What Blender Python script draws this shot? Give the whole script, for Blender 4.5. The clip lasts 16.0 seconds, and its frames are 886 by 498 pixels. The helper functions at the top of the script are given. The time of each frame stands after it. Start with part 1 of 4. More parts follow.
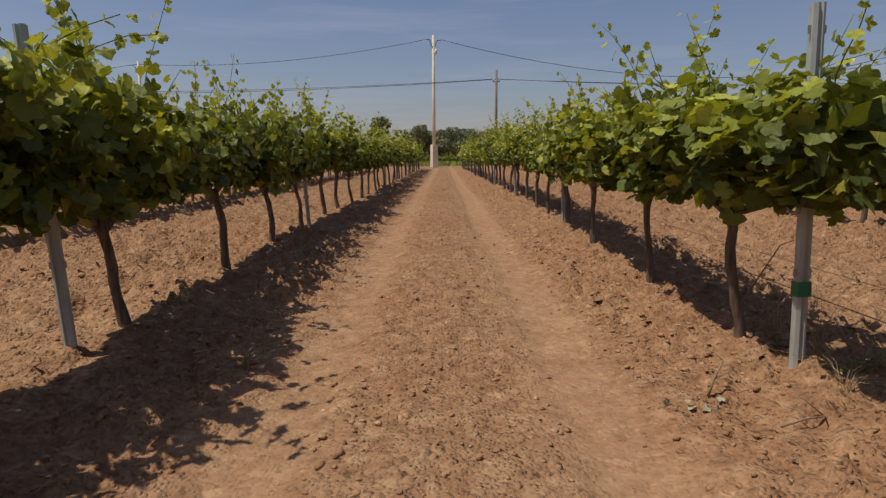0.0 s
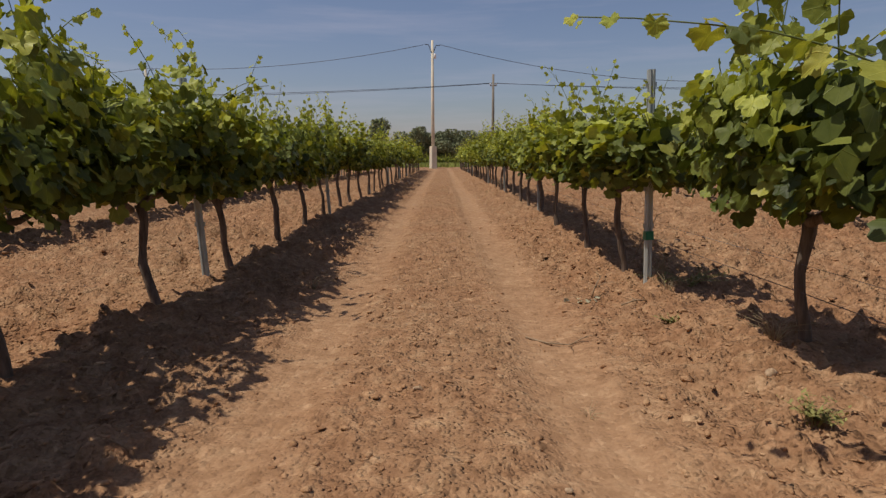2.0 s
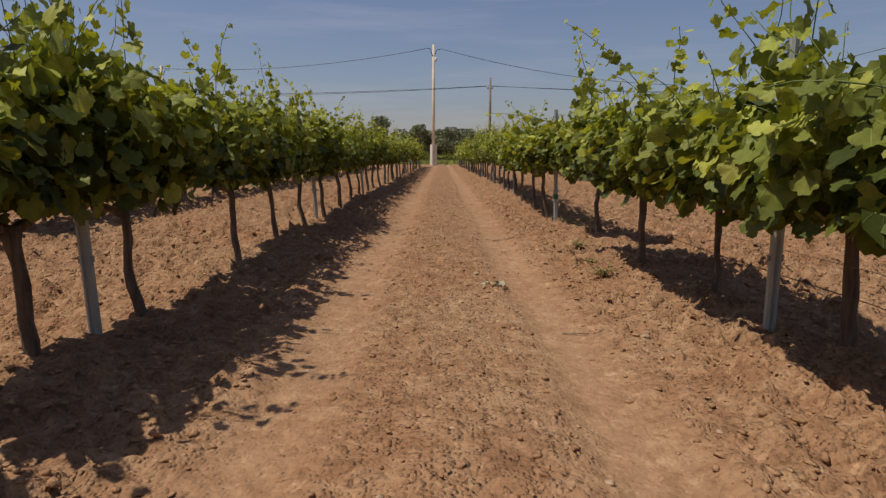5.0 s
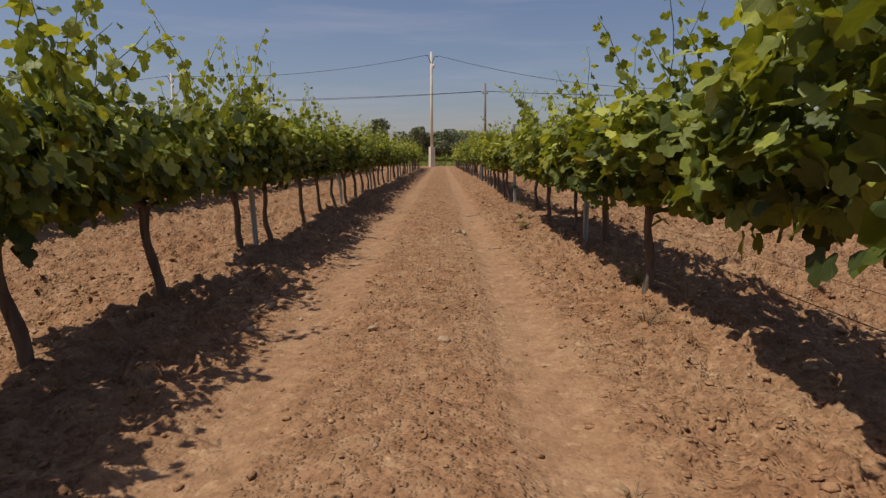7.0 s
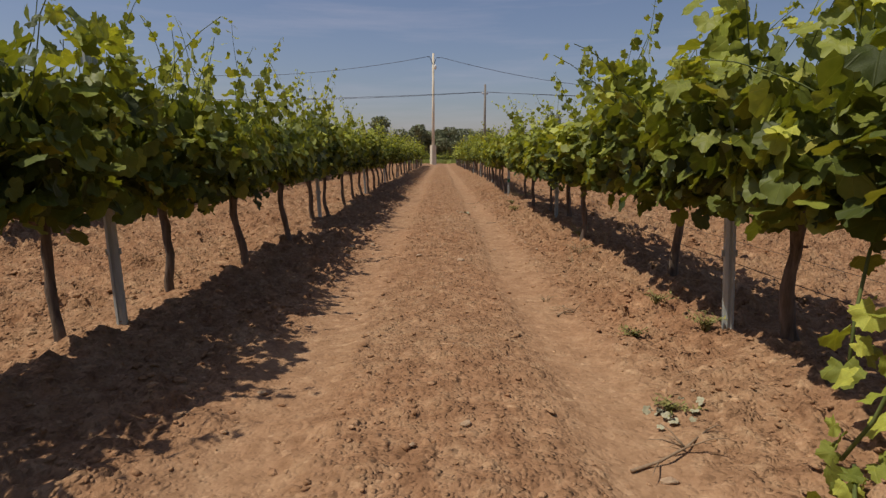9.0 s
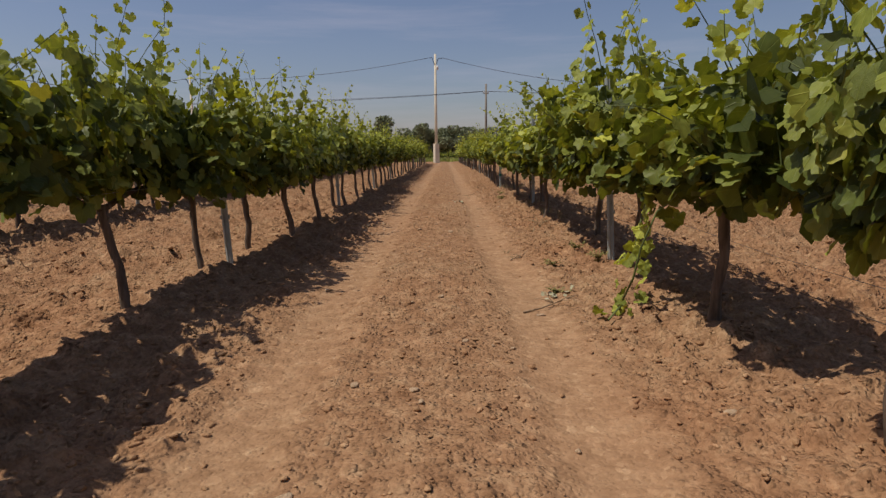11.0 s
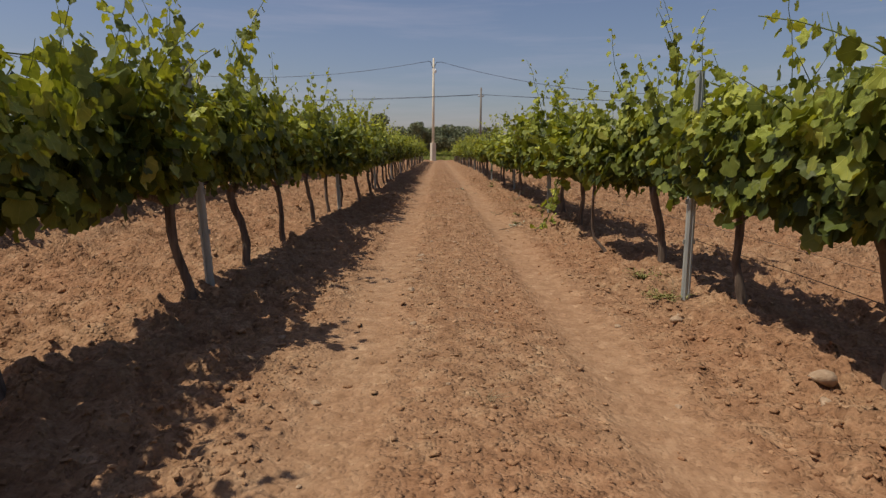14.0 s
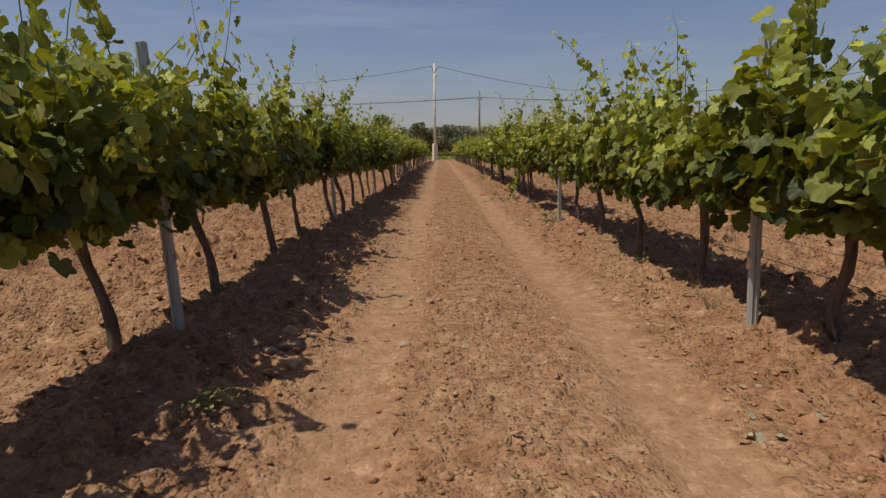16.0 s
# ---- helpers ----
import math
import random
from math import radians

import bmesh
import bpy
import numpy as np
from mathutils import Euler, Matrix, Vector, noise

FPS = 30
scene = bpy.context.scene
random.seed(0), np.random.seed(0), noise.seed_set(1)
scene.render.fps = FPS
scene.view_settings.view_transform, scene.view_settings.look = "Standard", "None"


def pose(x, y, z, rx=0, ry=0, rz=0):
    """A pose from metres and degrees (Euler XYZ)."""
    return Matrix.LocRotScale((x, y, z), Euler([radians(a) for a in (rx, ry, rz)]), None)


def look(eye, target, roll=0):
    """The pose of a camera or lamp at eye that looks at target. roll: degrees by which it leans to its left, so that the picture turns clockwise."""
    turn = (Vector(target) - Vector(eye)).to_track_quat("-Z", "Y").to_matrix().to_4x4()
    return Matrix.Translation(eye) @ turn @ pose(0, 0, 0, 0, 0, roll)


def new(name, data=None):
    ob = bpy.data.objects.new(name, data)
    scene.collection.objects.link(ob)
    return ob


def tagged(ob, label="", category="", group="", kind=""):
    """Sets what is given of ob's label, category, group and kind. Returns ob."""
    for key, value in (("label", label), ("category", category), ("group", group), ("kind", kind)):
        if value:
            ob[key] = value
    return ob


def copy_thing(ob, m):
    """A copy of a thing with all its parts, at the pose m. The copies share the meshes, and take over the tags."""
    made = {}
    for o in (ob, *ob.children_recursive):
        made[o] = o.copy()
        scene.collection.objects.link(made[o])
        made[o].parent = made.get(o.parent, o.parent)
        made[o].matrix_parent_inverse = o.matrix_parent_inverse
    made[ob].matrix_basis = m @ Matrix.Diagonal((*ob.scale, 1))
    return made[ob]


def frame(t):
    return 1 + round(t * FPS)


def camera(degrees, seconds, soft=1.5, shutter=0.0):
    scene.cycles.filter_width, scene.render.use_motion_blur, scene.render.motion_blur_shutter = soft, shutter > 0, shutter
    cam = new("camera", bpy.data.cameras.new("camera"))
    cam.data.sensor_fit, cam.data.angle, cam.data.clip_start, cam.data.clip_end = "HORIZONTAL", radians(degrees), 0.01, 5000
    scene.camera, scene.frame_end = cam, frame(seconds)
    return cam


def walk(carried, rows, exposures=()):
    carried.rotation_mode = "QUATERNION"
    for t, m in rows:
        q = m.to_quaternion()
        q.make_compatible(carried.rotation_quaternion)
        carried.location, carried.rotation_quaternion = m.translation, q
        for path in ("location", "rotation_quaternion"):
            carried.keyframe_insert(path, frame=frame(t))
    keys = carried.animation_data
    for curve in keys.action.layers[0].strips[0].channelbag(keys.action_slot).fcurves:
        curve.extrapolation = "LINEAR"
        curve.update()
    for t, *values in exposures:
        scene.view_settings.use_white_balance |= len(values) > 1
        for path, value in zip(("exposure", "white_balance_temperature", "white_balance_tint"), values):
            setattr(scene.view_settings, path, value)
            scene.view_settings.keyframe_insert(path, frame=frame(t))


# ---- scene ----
# ---- camera ----
cam = camera(74, 16.0, 1.4)
ROWS = [
    (0, (0.014, 1.477, 0.939), (0.01, 3.453, 0.63), -0.6),
    (0.5, (0.01, 1.077, 0.928), (0.009, 3.053, 0.62), -0.6),
    (1, (0.072, 0.653, 0.931), (0.07, 2.63, 0.624), -0.6),
    (1.5, (0.074, 0.263, 0.941), (0.073, 2.24, 0.635), -0.6),
    (2, (0.05, -0.178, 0.933), (0.049, 1.798, 0.629), -0.6),
    (2.5, (-0.077, -0.612, 0.931), (-0.076, 1.364, 0.626), -0.5),
    (3, (-0.001, -1.116, 0.929), (-0.001, 0.861, 0.624), -0.4),
    (3.5, (0.036, -1.704, 0.925), (0.036, 0.272, 0.619), -0.3),
    (4, (-0.003, -2.34, 0.915), (-0.001, -0.363, 0.607), -0.2),
    (4.2, (-0.003, -2.605, 0.915), (-0.004, -0.629, 0.603), -0.1),
    (6.3, (-0.056, -5.788, 0.925), (-0.042, -3.812, 0.617), -0.3),
    (6.5, (-0.006, -6.079, 0.924), (0.0, -4.102, 0.618), -0.3),
    (7, (0.137, -6.72, 0.918), (0.141, -4.743, 0.612), -0.5),
    (7.5, (0.153, -7.299, 0.891), (0.151, -5.322, 0.587), -0.7),
    (8, (0.161, -7.908, 0.901), (0.161, -5.932, 0.594), -0.7),
    (8.5, (0.09, -8.472, 0.919), (0.094, -6.496, 0.61), -0.4),
    (9, (-0.033, -8.995, 0.931), (-0.025, -7.019, 0.618), -0.1),
    (9.2, (-0.09, -9.129, 0.933), (-0.092, -7.154, 0.618), -0.1),
    (11.3, (0.097, -11.037, 0.927), (0.091, -9.063, 0.607), -1.1),
    (11.5, (0.093, -11.223, 0.928), (0.095, -9.249, 0.606), -1.0),
    (12, (-0.002, -11.748, 0.932), (-0.004, -9.774, 0.611), -0.8),
    (12.5, (-0.029, -12.324, 0.936), (-0.019, -10.35, 0.615), -0.3),
    (13, (-0.08, -13.026, 0.938), (-0.065, -11.052, 0.616), 0.0),
    (13.5, (-0.18, -13.804, 0.94), (-0.166, -11.83, 0.618), 0.1),
    (14, (-0.222, -14.652, 0.94), (-0.205, -12.678, 0.617), 0.2),
    (14.5, (-0.21, -15.617, 0.917), (-0.194, -13.643, 0.597), -0.0),
    (15, (-0.078, -16.766, 0.953), (-0.071, -14.793, 0.628), -0.4),
    (15.5, (0.014, -17.889, 0.969), (0.021, -15.916, 0.641), -0.6),
    (16, (-0.254, -18.89, 0.962), (-0.247, -16.916, 0.638), -0.7),
]
walk(cam, [(t, look(eye, target, roll)) for t, eye, target, roll in ROWS])

# ---- light: high sun from the -x side, thin haze and a few cirrus streaks ----
scene.view_settings.exposure = EXPO = 0.0
SUN_EL, SUN_AZ = radians(64.5), radians(-100)
world = bpy.data.worlds.new("sky")
scene.world = world
world.use_nodes = True
wn, wl = world.node_tree.nodes, world.node_tree.links
wn.clear()
w_out, w_bg = wn.new("ShaderNodeOutputWorld"), wn.new("ShaderNodeBackground")
w_sky = wn.new("ShaderNodeTexSky")
w_sky.sky_type, w_sky.sun_disc, w_sky.sun_elevation, w_sky.sun_rotation = "NISHITA", False, SUN_EL, SUN_AZ
w_sky.dust_density, w_sky.air_density, w_sky.ozone_density = 1.2, 1.1, 4.0
w_co, w_map = wn.new("ShaderNodeTexCoord"), wn.new("ShaderNodeMapping")
w_map.inputs["Scale"].default_value = (1.1, 1.5, 13.0)
w_cir = wn.new("ShaderNodeTexNoise")
w_cir.inputs["Scale"].default_value, w_cir.inputs["Detail"].default_value = 2.2, 6.0
w_cir.inputs["Roughness"].default_value = 0.62
w_rmp = wn.new("ShaderNodeMapRange")
w_rmp.inputs["From Min"].default_value, w_rmp.inputs["From Max"].default_value = 0.5, 0.85
w_rmp.inputs["To Max"].default_value = 0.28
w_mix = wn.new("ShaderNodeMixRGB")
w_mix.inputs["Color2"].default_value = (6.2, 6.6, 7.6, 1)
wl.new(w_co.outputs["Generated"], w_map.inputs["Vector"])
wl.new(w_map.outputs["Vector"], w_cir.inputs["Vector"])
wl.new(w_cir.outputs["Fac"], w_rmp.inputs["Value"])
wl.new(w_rmp.outputs["Result"], w_mix.inputs["Fac"])
wl.new(w_sky.outputs["Color"], w_mix.inputs["Color1"])
w_tint = wn.new("ShaderNodeMixRGB")
w_tint.blend_type = "MULTIPLY"
w_tint.inputs["Fac"].default_value, w_tint.inputs["Color2"].default_value = 1.0, (1.1, 0.96, 0.99, 1)
wl.new(w_mix.outputs["Color"], w_tint.inputs["Color1"])
wl.new(w_tint.outputs["Color"], w_bg.inputs["Color"])
w_bg.inputs["Strength"].default_value = 0.075
wl.new(w_bg.outputs["Background"], w_out.inputs["Surface"])

sun_data = bpy.data.lights.new("sun", "SUN")
sun_data.energy, sun_data.angle, sun_data.color = 3.5, radians(0.55), (1.0, 0.93, 0.82)
sun = new("sun", sun_data)
sun.matrix_world = look((-20 * math.cos(SUN_EL), -1.7, 20 * math.sin(SUN_EL)), (0, 0, 0))


# ---- materials ----
def shader(name, rough=0.9):
    m = bpy.data.materials.new(name)
    m.use_nodes = True
    nt = m.node_tree
    b = nt.nodes["Principled BSDF"]
    b.inputs["Roughness"].default_value = rough
    b.inputs["Specular IOR Level"].default_value = 0.25
    return m, nt, b


def noise_node(nt, scale, detail=5.0, rough=0.6, coord="Object", stretch=None):
    tc, n = nt.nodes.new("ShaderNodeTexCoord"), nt.nodes.new("ShaderNodeTexNoise")
    n.inputs["Scale"].default_value, n.inputs["Detail"].default_value, n.inputs["Roughness"].default_value = scale, detail, rough
    if stretch:
        mp = nt.nodes.new("ShaderNodeMapping")
        mp.inputs["Scale"].default_value = stretch
        nt.links.new(tc.outputs[coord], mp.inputs["Vector"])
        nt.links.new(mp.outputs["Vector"], n.inputs["Vector"])
    else:
        nt.links.new(tc.outputs[coord], n.inputs["Vector"])
    return n


def ramp(nt, source, stops):
    r = nt.nodes.new("ShaderNodeValToRGB")
    e = r.color_ramp.elements
    while len(e) < len(stops):
        e.new(0.5)
    for k, (p, c) in enumerate(stops):
        e[k].position, e[k].color = p, (*c, 1)
    nt.links.new(source, r.inputs["Fac"])
    return r


def mix(nt, fac, a, b, kind="MIX"):
    m = nt.nodes.new("ShaderNodeMixRGB")
    m.blend_type = kind
    for sock, v in (("Fac", fac), ("Color1", a), ("Color2", b)):
        if isinstance(v, (int, float)):
            m.inputs[sock].default_value = v
        elif isinstance(v, tuple):
            m.inputs[sock].default_value = (*v, 1)
        else:
            nt.links.new(v, m.inputs[sock])
    return m.outputs["Color"]


def bump(nt, b, height, strength, distance):
    n = nt.nodes.new("ShaderNodeBump")
    n.inputs["Strength"].default_value, n.inputs["Distance"].default_value = strength, distance
    nt.links.new(height, n.inputs["Height"])
    nt.links.new(n.outputs["Normal"], b.inputs["Normal"])


def soil_material(name, tint=(1, 1, 1), per_piece=False):
    m, nt, b = shader(name, 0.97)
    b.inputs["Specular IOR Level"].default_value = 0.1
    big, mid, fine = noise_node(nt, 0.55, 4), noise_node(nt, 9.0, 6, 0.65), noise_node(nt, 70.0, 4, 0.7)
    base = ramp(nt, mid.outputs["Fac"], [(0.3, (0.236, 0.128, 0.068)), (0.5, (0.335, 0.195, 0.107)), (0.72, (0.43, 0.278, 0.16))])
    red = ramp(nt, big.outputs["Fac"], [(0.35, (0.97, 0.86, 0.8)), (0.65, (1.05, 1.06, 1.05))])
    col = mix(nt, 0.75, base.outputs["Color"], red.outputs["Color"], "MULTIPLY")
    grain = ramp(nt, fine.outputs["Fac"], [(0.35, (0.82, 0.8, 0.78)), (0.62, (1.1, 1.1, 1.1))])
    col = mix(nt, 0.7, col, grain.outputs["Color"], "MULTIPLY")
    if per_piece:
        geo = nt.nodes.new("ShaderNodeNewGeometry")
        vary = ramp(nt, geo.outputs["Random Per Island"], [(0.0, (1.04, 1.03, 1.01)), (0.55, (1.2, 1.21, 1.2)), (0.93, (1.34, 1.37, 1.37)), (1.0, (1.6, 1.7, 1.76))])
        col = mix(nt, 1.0, col, vary.outputs["Color"], "MULTIPLY")
    else:
        # paler compacted dust in the two wheel tracks
        tc, sep = nt.nodes.new("ShaderNodeTexCoord"), nt.nodes.new("ShaderNodeSeparateXYZ")
        nt.links.new(tc.outputs["Object"], sep.inputs["Vector"])
        wob = noise_node(nt, 0.8, 3)
        add = nt.nodes.new("ShaderNodeMath")
        add.operation = "MULTIPLY_ADD"
        nt.links.new(wob.outputs["Fac"], add.inputs[0])
        add.inputs[1].default_value = 0.18
        nt.links.new(sep.outputs["X"], add.inputs[2])
        wheel = []
        for centre, amount in ((0.66, 0.5), (-0.53, 0.42)):
            d = nt.nodes.new("ShaderNodeMath")
            d.operation = "SUBTRACT"
            nt.links.new(add.outputs[0], d.inputs[0])
            d.inputs[1].default_value = centre
            a = nt.nodes.new("ShaderNodeMath")
            a.operation = "ABSOLUTE"
            nt.links.new(d.outputs[0], a.inputs[0])
            r = nt.nodes.new("ShaderNodeMapRange")
            r.interpolation_type = "SMOOTHSTEP"
            for key, v in (("From Min", 0.04), ("From Max", 0.36), ("To Min", amount), ("To Max", 0.0)):
                r.inputs[key].default_value = v
            nt.links.new(a.outputs[0], r.inputs["Value"])
            wheel.append(r.outputs["Result"])
            dust = ramp(nt, mid.outputs["Fac"], [(0.3, (0.34, 0.205, 0.114)), (0.7, (0.395, 0.247, 0.143))])
            col = mix(nt, r.outputs["Result"], col, dust.outputs["Color"])
    crumb = None
    if not per_piece:
        # broken crumbs of two sizes, fewer where the wheels have rolled the soil flat
        tc = nt.nodes.new("ShaderNodeTexCoord")
        warp = noise_node(nt, 24.0, 3)
        push = nt.nodes.new("ShaderNodeMixRGB")
        push.blend_type = "LINEAR_LIGHT"
        push.inputs["Fac"].default_value = 0.006
        nt.links.new(tc.outputs["Object"], push.inputs["Color1"])
        nt.links.new(warp.outputs["Color"], push.inputs["Color2"])
        total = None
        for scale, amount in ((25.0, 1.0), (62.0, 0.6)):
            vo = nt.nodes.new("ShaderNodeTexVoronoi")
            vo.inputs["Scale"].default_value = scale
            nt.links.new(push.outputs["Color"], vo.inputs["Vector"])
            tint = nt.nodes.new("ShaderNodeSeparateColor")
            nt.links.new(vo.outputs["Color"], tint.inputs["Color"])
            dome = nt.nodes.new("ShaderNodeMapRange")
            for key, v in (("From Min", 0.1), ("From Max", 0.62), ("To Min", amount), ("To Max", 0.0)):
                dome.inputs[key].default_value = v
            nt.links.new(vo.outputs["Distance"], dome.inputs["Value"])
            size = nt.nodes.new("ShaderNodeMath")
            size.operation = "MULTIPLY"
            nt.links.new(dome.outputs["Result"], size.inputs[0])
            nt.links.new(tint.outputs["Red"], size.inputs[1])
            if total is None:
                total = size.outputs[0]
            else:
                plus = nt.nodes.new("ShaderNodeMath")
                nt.links.new(total, plus.inputs[0])
                nt.links.new(size.outputs[0], plus.inputs[1])
                total = plus.outputs[0]
            pale = ramp(nt, tint.outputs["Green"], [(0.0, (0.86, 0.84, 0.82)), (0.6, (1.0, 1.0, 1.0)), (0.97, (1.12, 1.13, 1.14)), (1.0, (1.4, 1.5, 1.55))])
            col = mix(nt, 0.6, col, pale.outputs["Color"], "MULTIPLY")
        grit = nt.nodes.new("ShaderNodeMath")
        grit.operation = "MULTIPLY_ADD"
        nt.links.new(fine.outputs["Fac"], grit.inputs[0])
        grit.inputs[1].default_value = 0.22
        nt.links.new(total, grit.inputs[2])
        keep = nt.nodes.new("ShaderNodeMath")
        keep.operation = "MULTIPLY"
        flat = nt.nodes.new("ShaderNodeMath")
        flat.operation = "MAXIMUM"
        nt.links.new(wheel[0], flat.inputs[0])
        nt.links.new(wheel[1], flat.inputs[1])
        left = nt.nodes.new("ShaderNodeMath")
        left.operation = "MULTIPLY_ADD"
        nt.links.new(flat.outputs[0], left.inputs[0])
        left.inputs[1].default_value, left.inputs[2].default_value = -1.5, 1.0
        nt.links.new(grit.outputs[0], keep.inputs[0])
        nt.links.new(left.outputs[0], keep.inputs[1])
        crumb = keep.outputs[0]
    nt.links.new(col, b.inputs["Base Color"])
    bump(nt, b, crumb or fine.outputs["Fac"], 1.0 if crumb else 0.7, 0.022 if crumb else 0.014)
    return m


def leaf_material():
    m, nt, b = shader("vine_leaf", 0.5)
    geo = nt.nodes.new("ShaderNodeNewGeometry")
    ob = nt.nodes.new("ShaderNodeObjectInfo")
    both = nt.nodes.new("ShaderNodeMath")
    both.operation = "ADD"
    nt.links.new(geo.outputs["Random Per Island"], both.inputs[0])
    nt.links.new(ob.outputs["Random"], both.inputs[1])
    fr = nt.nodes.new("ShaderNodeMath")
    fr.operation = "FRACT"
    nt.links.new(both.outputs[0], fr.inputs[0])
    # the blade's own plane: x along the midrib, y across it, z how pale: youth of the leaf and sun painted on the upper
    # crown
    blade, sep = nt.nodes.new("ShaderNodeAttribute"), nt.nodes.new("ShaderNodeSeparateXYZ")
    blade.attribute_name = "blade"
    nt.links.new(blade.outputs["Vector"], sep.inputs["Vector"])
    # the dark ramp doubles as painted shade, the tip ramp as painted sun
    old_shaded = ramp(nt, fr.outputs[0], [(0.0, (0.044, 0.058, 0.014)), (0.5, (0.105, 0.132, 0.025)), (0.92, (0.2, 0.225, 0.042)), (1.0, (0.32, 0.29, 0.055))])
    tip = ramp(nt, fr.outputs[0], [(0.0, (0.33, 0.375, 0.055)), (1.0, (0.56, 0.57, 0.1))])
    col = mix(nt, sep.outputs["Z"], old_shaded.outputs["Color"], tip.outputs["Color"])
    patch = noise_node(nt, 30.0, 3)
    v = ramp(nt, patch.outputs["Fac"], [(0.35, (0.82, 0.85, 0.8)), (0.65, (1.12, 1.1, 1.1))])
    col = mix(nt, 0.8, col, v.outputs["Color"], "MULTIPLY")

    def maths(kind, a, c=None):
        n = nt.nodes.new("ShaderNodeMath")
        n.operation = kind
        for k, q in enumerate((a, c)):
            if isinstance(q, (int, float)):
                n.inputs[k].default_value = q
            elif q is not None:
                nt.links.new(q, n.inputs[k])
        return n.outputs[0]

    # five veins that fan out from the stalk
    turn = maths("ARCTAN2", sep.outputs["Y"], maths("ADD", sep.outputs["X"], 0.04))
    apart = maths("MULTIPLY", maths("ABSOLUTE", maths("SINE", maths("MULTIPLY", turn, 4.7))), maths("ADD", sep.outputs["X"], 0.15))
    line = nt.nodes.new("ShaderNodeMapRange")
    for key, q in (("From Min", 0.0), ("From Max", 0.11), ("To Min", 1.0), ("To Max", 0.0)):
        line.inputs[key].default_value = q
    nt.links.new(apart, line.inputs["Value"])
    col = mix(nt, maths("MULTIPLY", line.outputs["Result"], 0.35), col, mix(nt, 1.0, col, (1.9, 1.75, 1.9), "MULTIPLY"))
    nt.links.new(col, b.inputs["Base Color"])
    b.inputs["Specular IOR Level"].default_value = 0.22
    tr, add = nt.nodes.new("ShaderNodeBsdfTranslucent"), nt.nodes.new("ShaderNodeMixShader")
    warm = mix(nt, 1.0, col, (1.5, 1.4, 0.5), "MULTIPLY")
    nt.links.new(warm, tr.inputs["Color"])
    add.inputs["Fac"].default_value = 0.27
    nt.links.new(b.outputs["BSDF"], add.inputs[1])
    nt.links.new(tr.outputs["BSDF"], add.inputs[2])
    nt.links.new(add.outputs["Shader"], nt.nodes["Material Output"].inputs["Surface"])
    bump(nt, b, maths("ADD", patch.outputs["Fac"], line.outputs["Result"]), 0.35, 0.008)
    return m


def streaky(name, dark, light, scale, stretch, rough, metal=0.0, strength=0.4):
    m, nt, b = shader(name, rough)
    n, f = noise_node(nt, scale, 6, 0.65, "Object", stretch), noise_node(nt, scale * 0.17, 3)
    r = ramp(nt, n.outputs["Fac"], [(0.3, dark), (0.7, light)])
    p = ramp(nt, f.outputs["Fac"], [(0.3, (0.75, 0.75, 0.75)), (0.7, (1.1, 1.1, 1.1))])
    nt.links.new(mix(nt, 0.8, r.outputs["Color"], p.outputs["Color"], "MULTIPLY"), b.inputs["Base Color"])
    b.inputs["Metallic"].default_value = metal
    bump(nt, b, n.outputs["Fac"], strength, 0.01)
    return m


SOIL, CLOD = soil_material("red_soil"), soil_material("soil_clod", per_piece=True)
LEAF = leaf_material()
BARK = streaky("vine_bark", (0.07, 0.05, 0.036), (0.24, 0.18, 0.135), 40, (1, 1, 0.12), 0.95, strength=0.9)
CANE = streaky("green_cane", (0.09, 0.12, 0.03), (0.17, 0.2, 0.06), 30, (1, 1, 0.2), 0.6)
STEEL = streaky("galvanised_steel", (0.36, 0.375, 0.345), (0.5, 0.52, 0.475), 22, (1, 1, 0.2), 0.55, 0.1, 0.1)
WIRE = streaky("trellis_wire", (0.16, 0.16, 0.16), (0.3, 0.3, 0.3), 30, (1, 1, 1), 0.5, 0.6, 0.05)
HOSE = streaky("black_hose", (0.1, 0.07, 0.05), (0.18, 0.13, 0.1), 30, (1, 0.1, 1), 0.6, 0, 0.05)
CONCRETE = streaky("pole_concrete", (0.66, 0.58, 0.43), (0.8, 0.72, 0.55), 3, (1, 1, 0.3), 0.9)
OLDWOOD = streaky("pole_timber", (0.17, 0.15, 0.12), (0.3, 0.26, 0.21), 8, (1, 1, 0.06), 0.9)
CABLE = streaky("power_cable", (0.035, 0.035, 0.04), (0.06, 0.06, 0.065), 5, (1, 1, 1), 0.5, 0, 0.02)
DRY = streaky("dry_stalk", (0.24, 0.17, 0.09), (0.45, 0.35, 0.2), 40, (1, 1, 0.3), 0.85)
WEED = streaky("weed_green", (0.2, 0.19, 0.055), (0.36, 0.33, 0.11), 40, (1, 1, 1), 0.6)
PALE = streaky("pale_stone", (0.36, 0.235, 0.14), (0.56, 0.4, 0.26), 55, (1, 1, 1), 0.95, 0.0, 0.9)
TREE = streaky("tree_leaf", (0.15, 0.175, 0.09), (0.26, 0.28, 0.15), 1.2, (1, 1, 1), 0.7)
TREEG = streaky("grey_tree_leaf", (0.15, 0.165, 0.11), (0.25, 0.26, 0.18), 1.2, (1, 1, 1), 0.7)
ROOF = streaky("terracotta_roof", (0.25, 0.085, 0.045), (0.4, 0.15, 0.08), 3, (4, 1, 1), 0.85)
PLASTER = streaky("plaster", (0.45, 0.38, 0.3), (0.58, 0.5, 0.4), 2, (1, 1, 1), 0.9)
